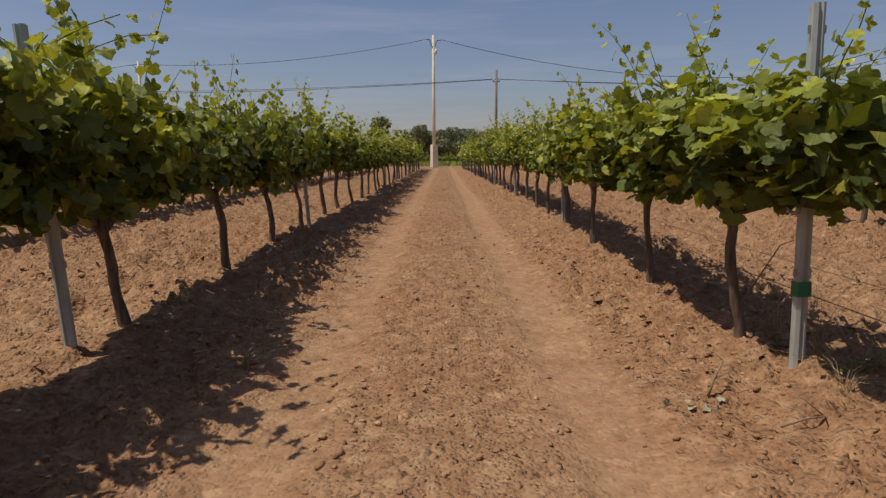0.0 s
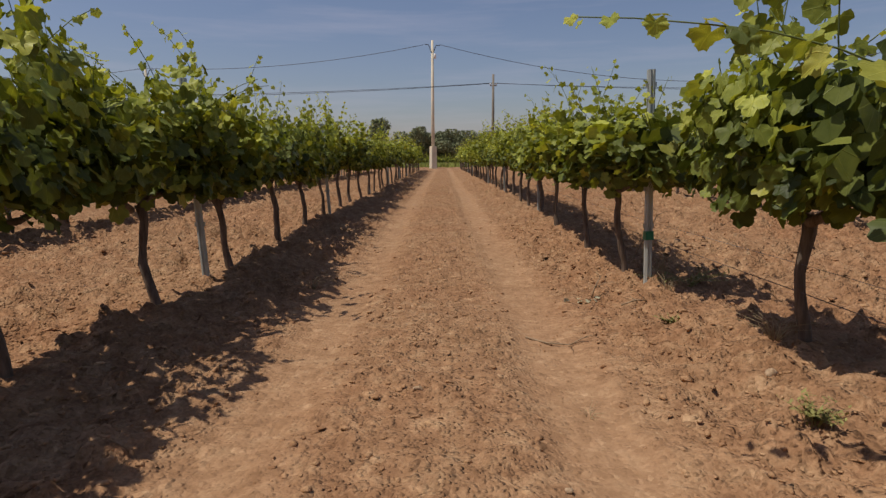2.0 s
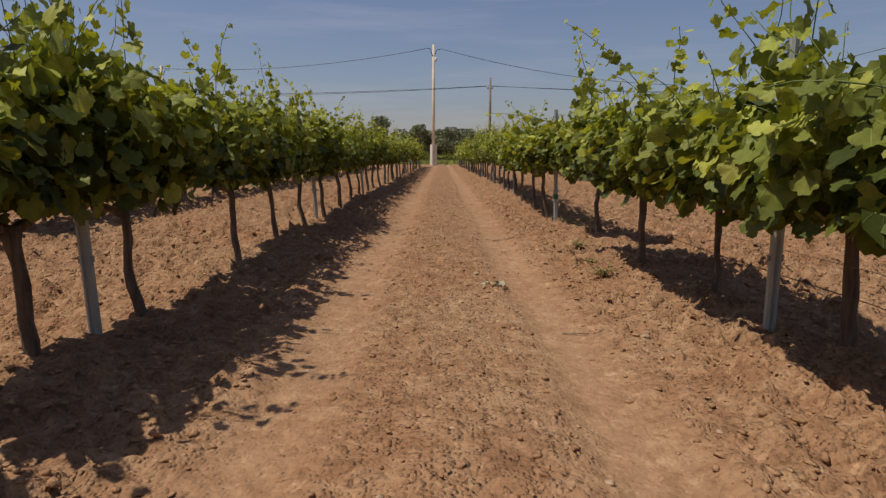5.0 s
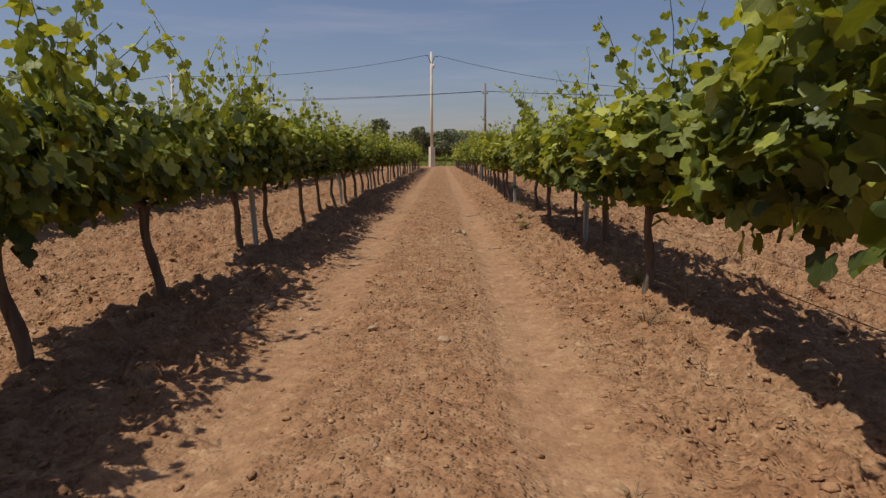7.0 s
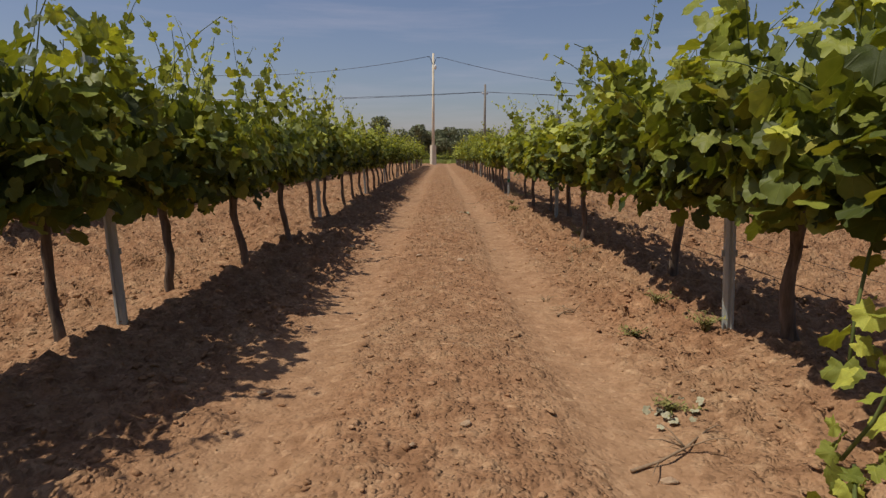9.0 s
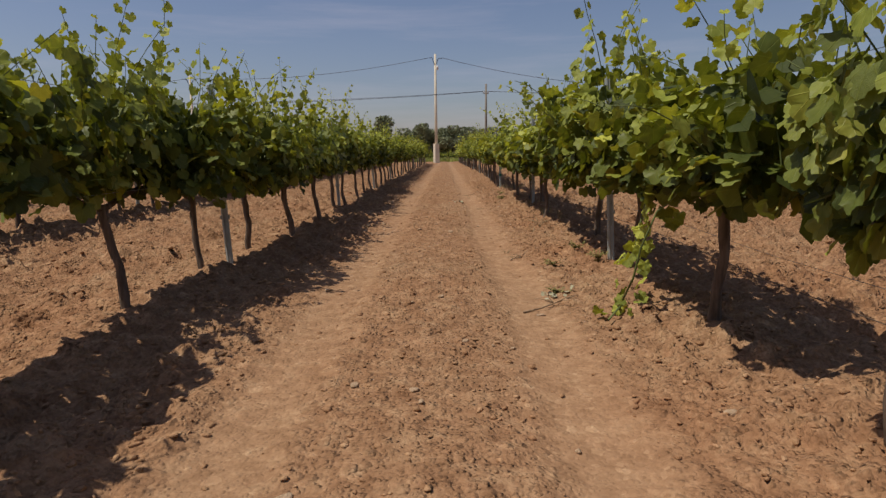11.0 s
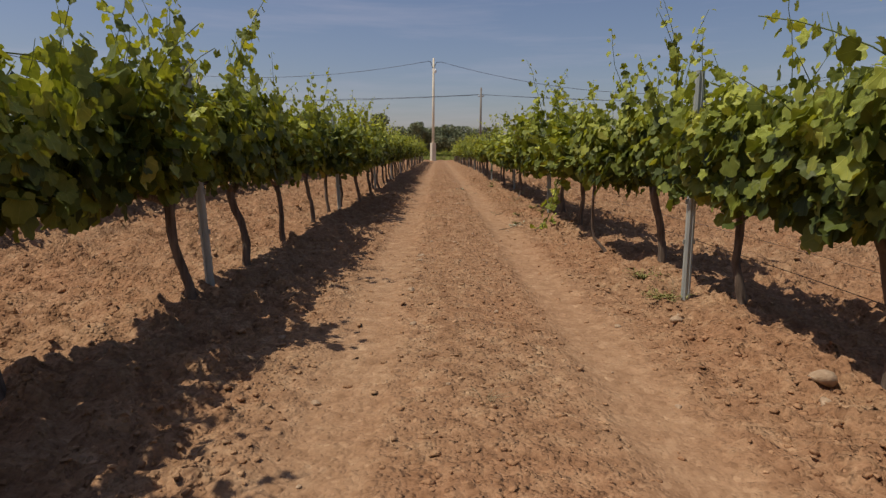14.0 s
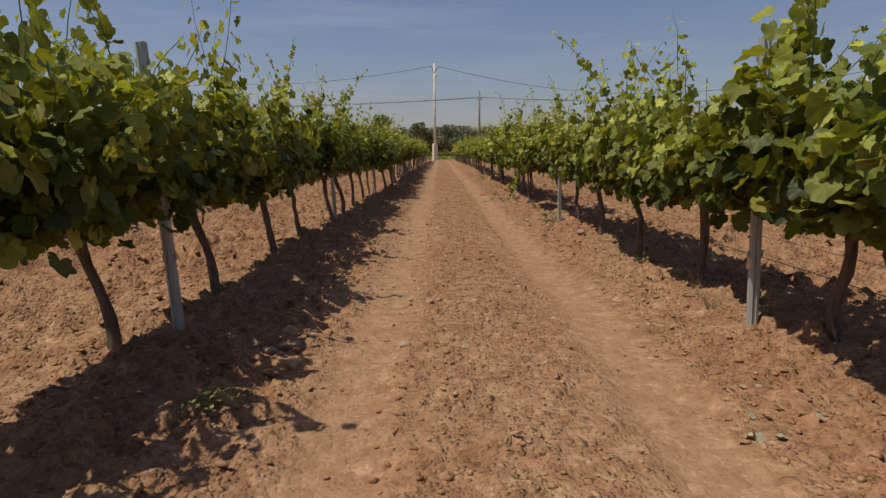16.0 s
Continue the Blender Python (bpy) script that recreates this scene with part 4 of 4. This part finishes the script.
GREENW, DRYW = "small green weed growing from the dry verge", "dry straw-coloured weed stalks on the verge"
for n, (x, y, tall, spread, stems, green) in enumerate((
    (1.58, 3.85, 0.3, 0.16, 14, 0), (1.72, 3.8, 0.12, 0.36, 30, 1), (1.5, 3.56, 0.14, 0.2, 22, 0), (1.52, 4.05, 0.42, 0.14, 8, 0), (1.68, 4.5, 0.34, 0.2, 8, 0), (1.26, 2.86, 0.06, 0.12, 14, 1),
    (1.52, 2.35, 0.13, 0.22, 26, 0), (1.24, 1.62, 0.09, 0.13, 22, 1), (1.19, 0.92, 0.06, 0.1, 16, 1), (1.15, 0.38, 0.09, 0.13, 22, 1), (0.58, 1.88, 0.04, 0.1, 10, 0),
    (1.2, -3.77, 0.12, 0.22, 34, 0), (1.48, -3.6, 0.24, 0.2, 14, 0), (1.4, -2.99, 0.12, 0.12, 18, 1), (1.45, -2.62, 0.12, 0.16, 16, 0), (1.1, -4.0, 0.08, 0.16, 22, 0),
    (0.66, -5.22, 0.06, 0.1, 14, 0), (0.72, -5.46, 0.03, 0.14, 14, 0), (1.22, -5.69, 0.09, 0.13, 20, 1), (1.28, -6.18, 0.09, 0.14, 22, 1), (0.92, -6.2, 0.04, 0.09, 14, 1), (0.81, -6.97, 0.04, 0.1, 12, 1),
    (1.28, -10.44, 0.08, 0.2, 38, 1), (1.23, -11.0, 0.08, 0.2, 34, 1), (1.33, -10.85, 0.12, 0.12, 12, 0), (-0.04, -12.54, 0.05, 0.12, 14, 0), (-0.01, -13.67, 0.06, 0.16, 16, 0),
    (1.36, -15.25, 0.2, 0.14, 10, 0), (1.24, -15.72, 0.14, 0.2, 18, 0), (1.42, -16.0, 0.22, 0.08, 10, 0), (1.38, -14.19, 0.08, 0.12, 18, 1), (-0.92, 4.04, 0.09, 0.18, 22, 0), (-1.12, -16.85, 0.06, 0.18, 26, 1), (-0.9, -3.45, 0.08, 0.1, 12, 0),
)):
    weed(x, y, tall, spread, stems, 400 + n, WEED if green else DRY, GREENW if green else DRYW, bool(green))


def stone(x, y, size, seed, label="pale rounded field stone lying on the soil"):
    rs = np.random.RandomState(seed)
    v = ball_v * (1 + 0.16 * (rs.rand(len(ball_v), 1) - 0.5))
    for _ in range(6):
        d = rs.normal(size=3)
        d /= np.linalg.norm(d)
        v = v - np.maximum(v @ d - rs.uniform(0.45, 0.75), 0)[:, None] * d
    v = v * np.array([rs.uniform(0.9, 1.4), rs.uniform(0.8, 1.1), rs.uniform(0.5, 0.75)]) * size * 0.85
    ob = new("stone", quads_mesh("stone", v, ball_f, PALE))
    ob.matrix_basis = pose(x, y, ground_z(x, y) + 0.18 * size, 0, 0, rs.uniform(0, 360))
    return tagged(ob, label, "stone", "loose stones on the track")


STONES = np.random.RandomState(9)
for n, (x, y, size) in enumerate((
    (0.14, -3.9, 0.04), (-0.23, -3.74, 0.034), (-0.74, -2.95, 0.036), (-0.91, -3.23, 0.042), (-0.88, -3.7, 0.034), (-0.38, -9.27, 0.04), (-0.39, -9.57, 0.04), (-0.29, -8.5, 0.026), (1.05, -8.85, 0.036),
    (0.81, -11.31, 0.026), (-0.4, -10.78, 0.036), (-0.35, -11.57, 0.036), (1.11, -11.48, 0.036), (1.2, -11.3, 0.03), (0.78, -11.49, 0.024), (-0.06, -13.64, 0.04), (0.22, -13.54, 0.034), (1.3, -12.46, 0.06), (1.22, -12.6, 0.04),
    (-0.33, -15.32, 0.038), (-0.44, -16.12, 0.04), (-1.0, -16.1, 0.06), (-1.03, -15.96, 0.065), (-1.07, -16.2, 0.05), (-0.92, -16.42, 0.045), (-1.1, -16.8, 0.05), (-0.14, -16.2, 0.026), (1.32, 2.0, 0.036), (1.46, 1.45, 0.034), (0.24, 0.62, 0.028),
)):
    stone(x, y, size, 500 + n)
for n in range(70):
    stone(STONES.uniform(-1.1, 1.1), STONES.uniform(-17.5, 3), 0.011 + 0.017 * STONES.rand() ** 2, 600 + n)


# ---- a low shoot that hangs from the vine row down to the verge ----
def hanging_shoot(points, count, seed, label):
    rs = np.random.RandomState(seed)
    root = new("vine_shoot")
    line = [Vector(p) for p in points]
    v, f = tube(line, [0.006] * len(line), 5)
    child("cane", mesh_of("cane", v, f, CANE, True), root)
    for k in range(count):
        w = rs.rand() * (len(line) - 1)
        i = min(int(w), len(line) - 2)
        az = rs.uniform(0, 6.28)
        out = Vector((math.cos(az), math.sin(az), 0))
        p = line[i].lerp(line[i + 1], w - i) + out * rs.uniform(0.02, 0.1)
        p.z = max(p.z, ground_z(p.x, p.y) + 0.05)
        ob = child("leaf", LEAF_MESHES[rs.randint(10)][1 + rs.randint(2)], root)
        ob.matrix_basis = leaf_matrix(p, out, rs.uniform(0.05, 0.105), rs)
    return tagged(root, label, "vine shoot")


hanging_shoot([(1.4, -7.55, 0.72), (1.24, -7.55, 0.6), (1.16, -7.55, 0.4), (1.14, -7.5, 0.22), (1.1, -7.45, 0.08)], 18, 71, "leafy green vine shoot hanging down to the verge")
hanging_shoot([(1.42, -7.15, 0.8), (1.3, -7.2, 0.64), (1.24, -7.25, 0.45), (1.2, -7.3, 0.3)], 10, 72, "leafy green vine shoot hanging down to the verge")
hanging_shoot([(1.1, -7.5, 0.09), (1.02, -7.62, 0.07), (0.94, -7.74, 0.05)], 9, 73, "pale leafy tip of a vine shoot lying on the soil")


# ---- litter on the track: twigs and dried leaves ----
TWIG = streaky("dry_twig", (0.2, 0.13, 0.08), (0.4, 0.29, 0.18), 40, (1, 1, 1), 0.85)


def twig(points, forks, seed, label):
    rs = np.random.RandomState(seed)
    root = new("twig")
    line = [Vector((x, y, ground_z(x, y) + h)) for x, y, h in points]
    child("stick", mesh_of("stick", *tube(line, [0.006 - 0.004 * k / len(line) for k in range(len(line))], 6), TWIG, True), root)
    for k in range(forks):
        a = line[rs.randint(1, len(line))]
        d = Vector((rs.normal(), rs.normal(), 0.25)).normalized() * rs.uniform(0.05, 0.14)
        child("offshoot", mesh_of("offshoot", *tube([a, a + d * 0.6 + Vector((0, 0, 0.01)), a + d], [0.003, 0.002, 0.001], 5), TWIG, True), root)
    return tagged(root, label, "twig", "twigs on the soil")


twig([(0.54, -7.35, 0.008), (0.64, -7.31, 0.014), (0.74, -7.26, 0.02), (0.86, -7.15, 0.012)], 9, 81, "dry straw-coloured forked twig lying on the track")
twig([(0.49, 2.88, 0.006), (0.58, 2.76, 0.01), (0.68, 2.66, 0.012)], 5, 82, "dry thin twig lying on the track")
twig([(1.04, 3.66, 0.0), (1.06, 3.66, 0.06), (1.1, 3.68, 0.13)], 2, 83, "short dry stick standing out of the soil")
twig([(1.14, 3.34, 0.02), (1.22, 3.33, 0.03), (1.3, 3.36, 0.02)], 3, 84, "dry thin twig lying on the track")
twig([(0.61, -0.8, 0.008), (0.67, -0.82, 0.012), (0.74, -0.84, 0.008)], 1, 85, "dry thin twig lying on the track")
twig([(0.66, -5.6, 0.008), (0.7, -5.57, 0.012), (0.76, -5.6, 0.008)], 4, 86, "dry thin twig lying on the track")
twig([(1.62, 4.62, 0.02), (1.68, 4.55, 0.18), (1.76, 4.5, 0.36)], 3, 87, "bare dry branch leaning in the vine row")

PALELEAF = streaky("dried_leaf", (0.36, 0.33, 0.2), (0.52, 0.49, 0.34), 20, (1, 1, 1), 0.8)
DRYLEAF = mesh_of("dried_leaf", *leaf_mesh_data(np.random.RandomState(3), 20), PALELEAF, True)
LITTER = np.random.RandomState(12)
for cx, cy, count, spread in ((0.33, 0.19, 14, 0.08), (0.86, -17.0, 10, 0.12), (0.82, -7.01, 12, 0.12), (1.0, 3.58, 8, 0.08)):
    for k in range(count):
        x, y = cx + LITTER.normal(0, spread * 0.6), cy + LITTER.normal(0, spread * 0.6)
        ob = new("dried_leaf", DRYLEAF)
        q = LITTER.uniform(0.022, 0.045)
        ob.matrix_basis = pose(x, y, ground_z(x, y) + 0.012, LITTER.normal(0, 25), LITTER.normal(0, 25), LITTER.uniform(0, 360)) @ Matrix.Diagonal((q, q, q, 1))
        tagged(ob, "pale dried vine leaf lying on the soil", "leaf", "dried leaves on the track")


# ---- green strip of grass beyond the end of the track ----
GRASS = streaky("field_grass", (0.22, 0.26, 0.055), (0.38, 0.41, 0.1), 6, (1, 1, 1), 0.8)
gr = np.random.RandomState(55)
gn = 6000
gxs, gys = gr.uniform(-16, 16, gn), gr.uniform(62.5, 69, gn)
gd, gh, ga = 0.09, gr.uniform(0.25, 0.6, gn), gr.uniform(0, math.pi, gn)
gz = height(gxs, gys)
tri = np.stack([
    np.stack([gxs - gd * np.cos(ga), gys - gd * np.sin(ga), gz - 0.02], -1),
    np.stack([gxs + gd * np.cos(ga), gys + gd * np.sin(ga), gz - 0.02], -1),
    np.stack([gxs + gr.normal(0, 0.1, gn), gys + gr.normal(0, 0.1, gn), gz + gh], -1)], 1)
tagged(new("grass", quads_mesh("grass", tri.reshape(-1, 3), np.arange(gn * 3).reshape(-1, 3), GRASS)), "yellow-green grass strip beyond the end of the track", "grass", kind="stuff")
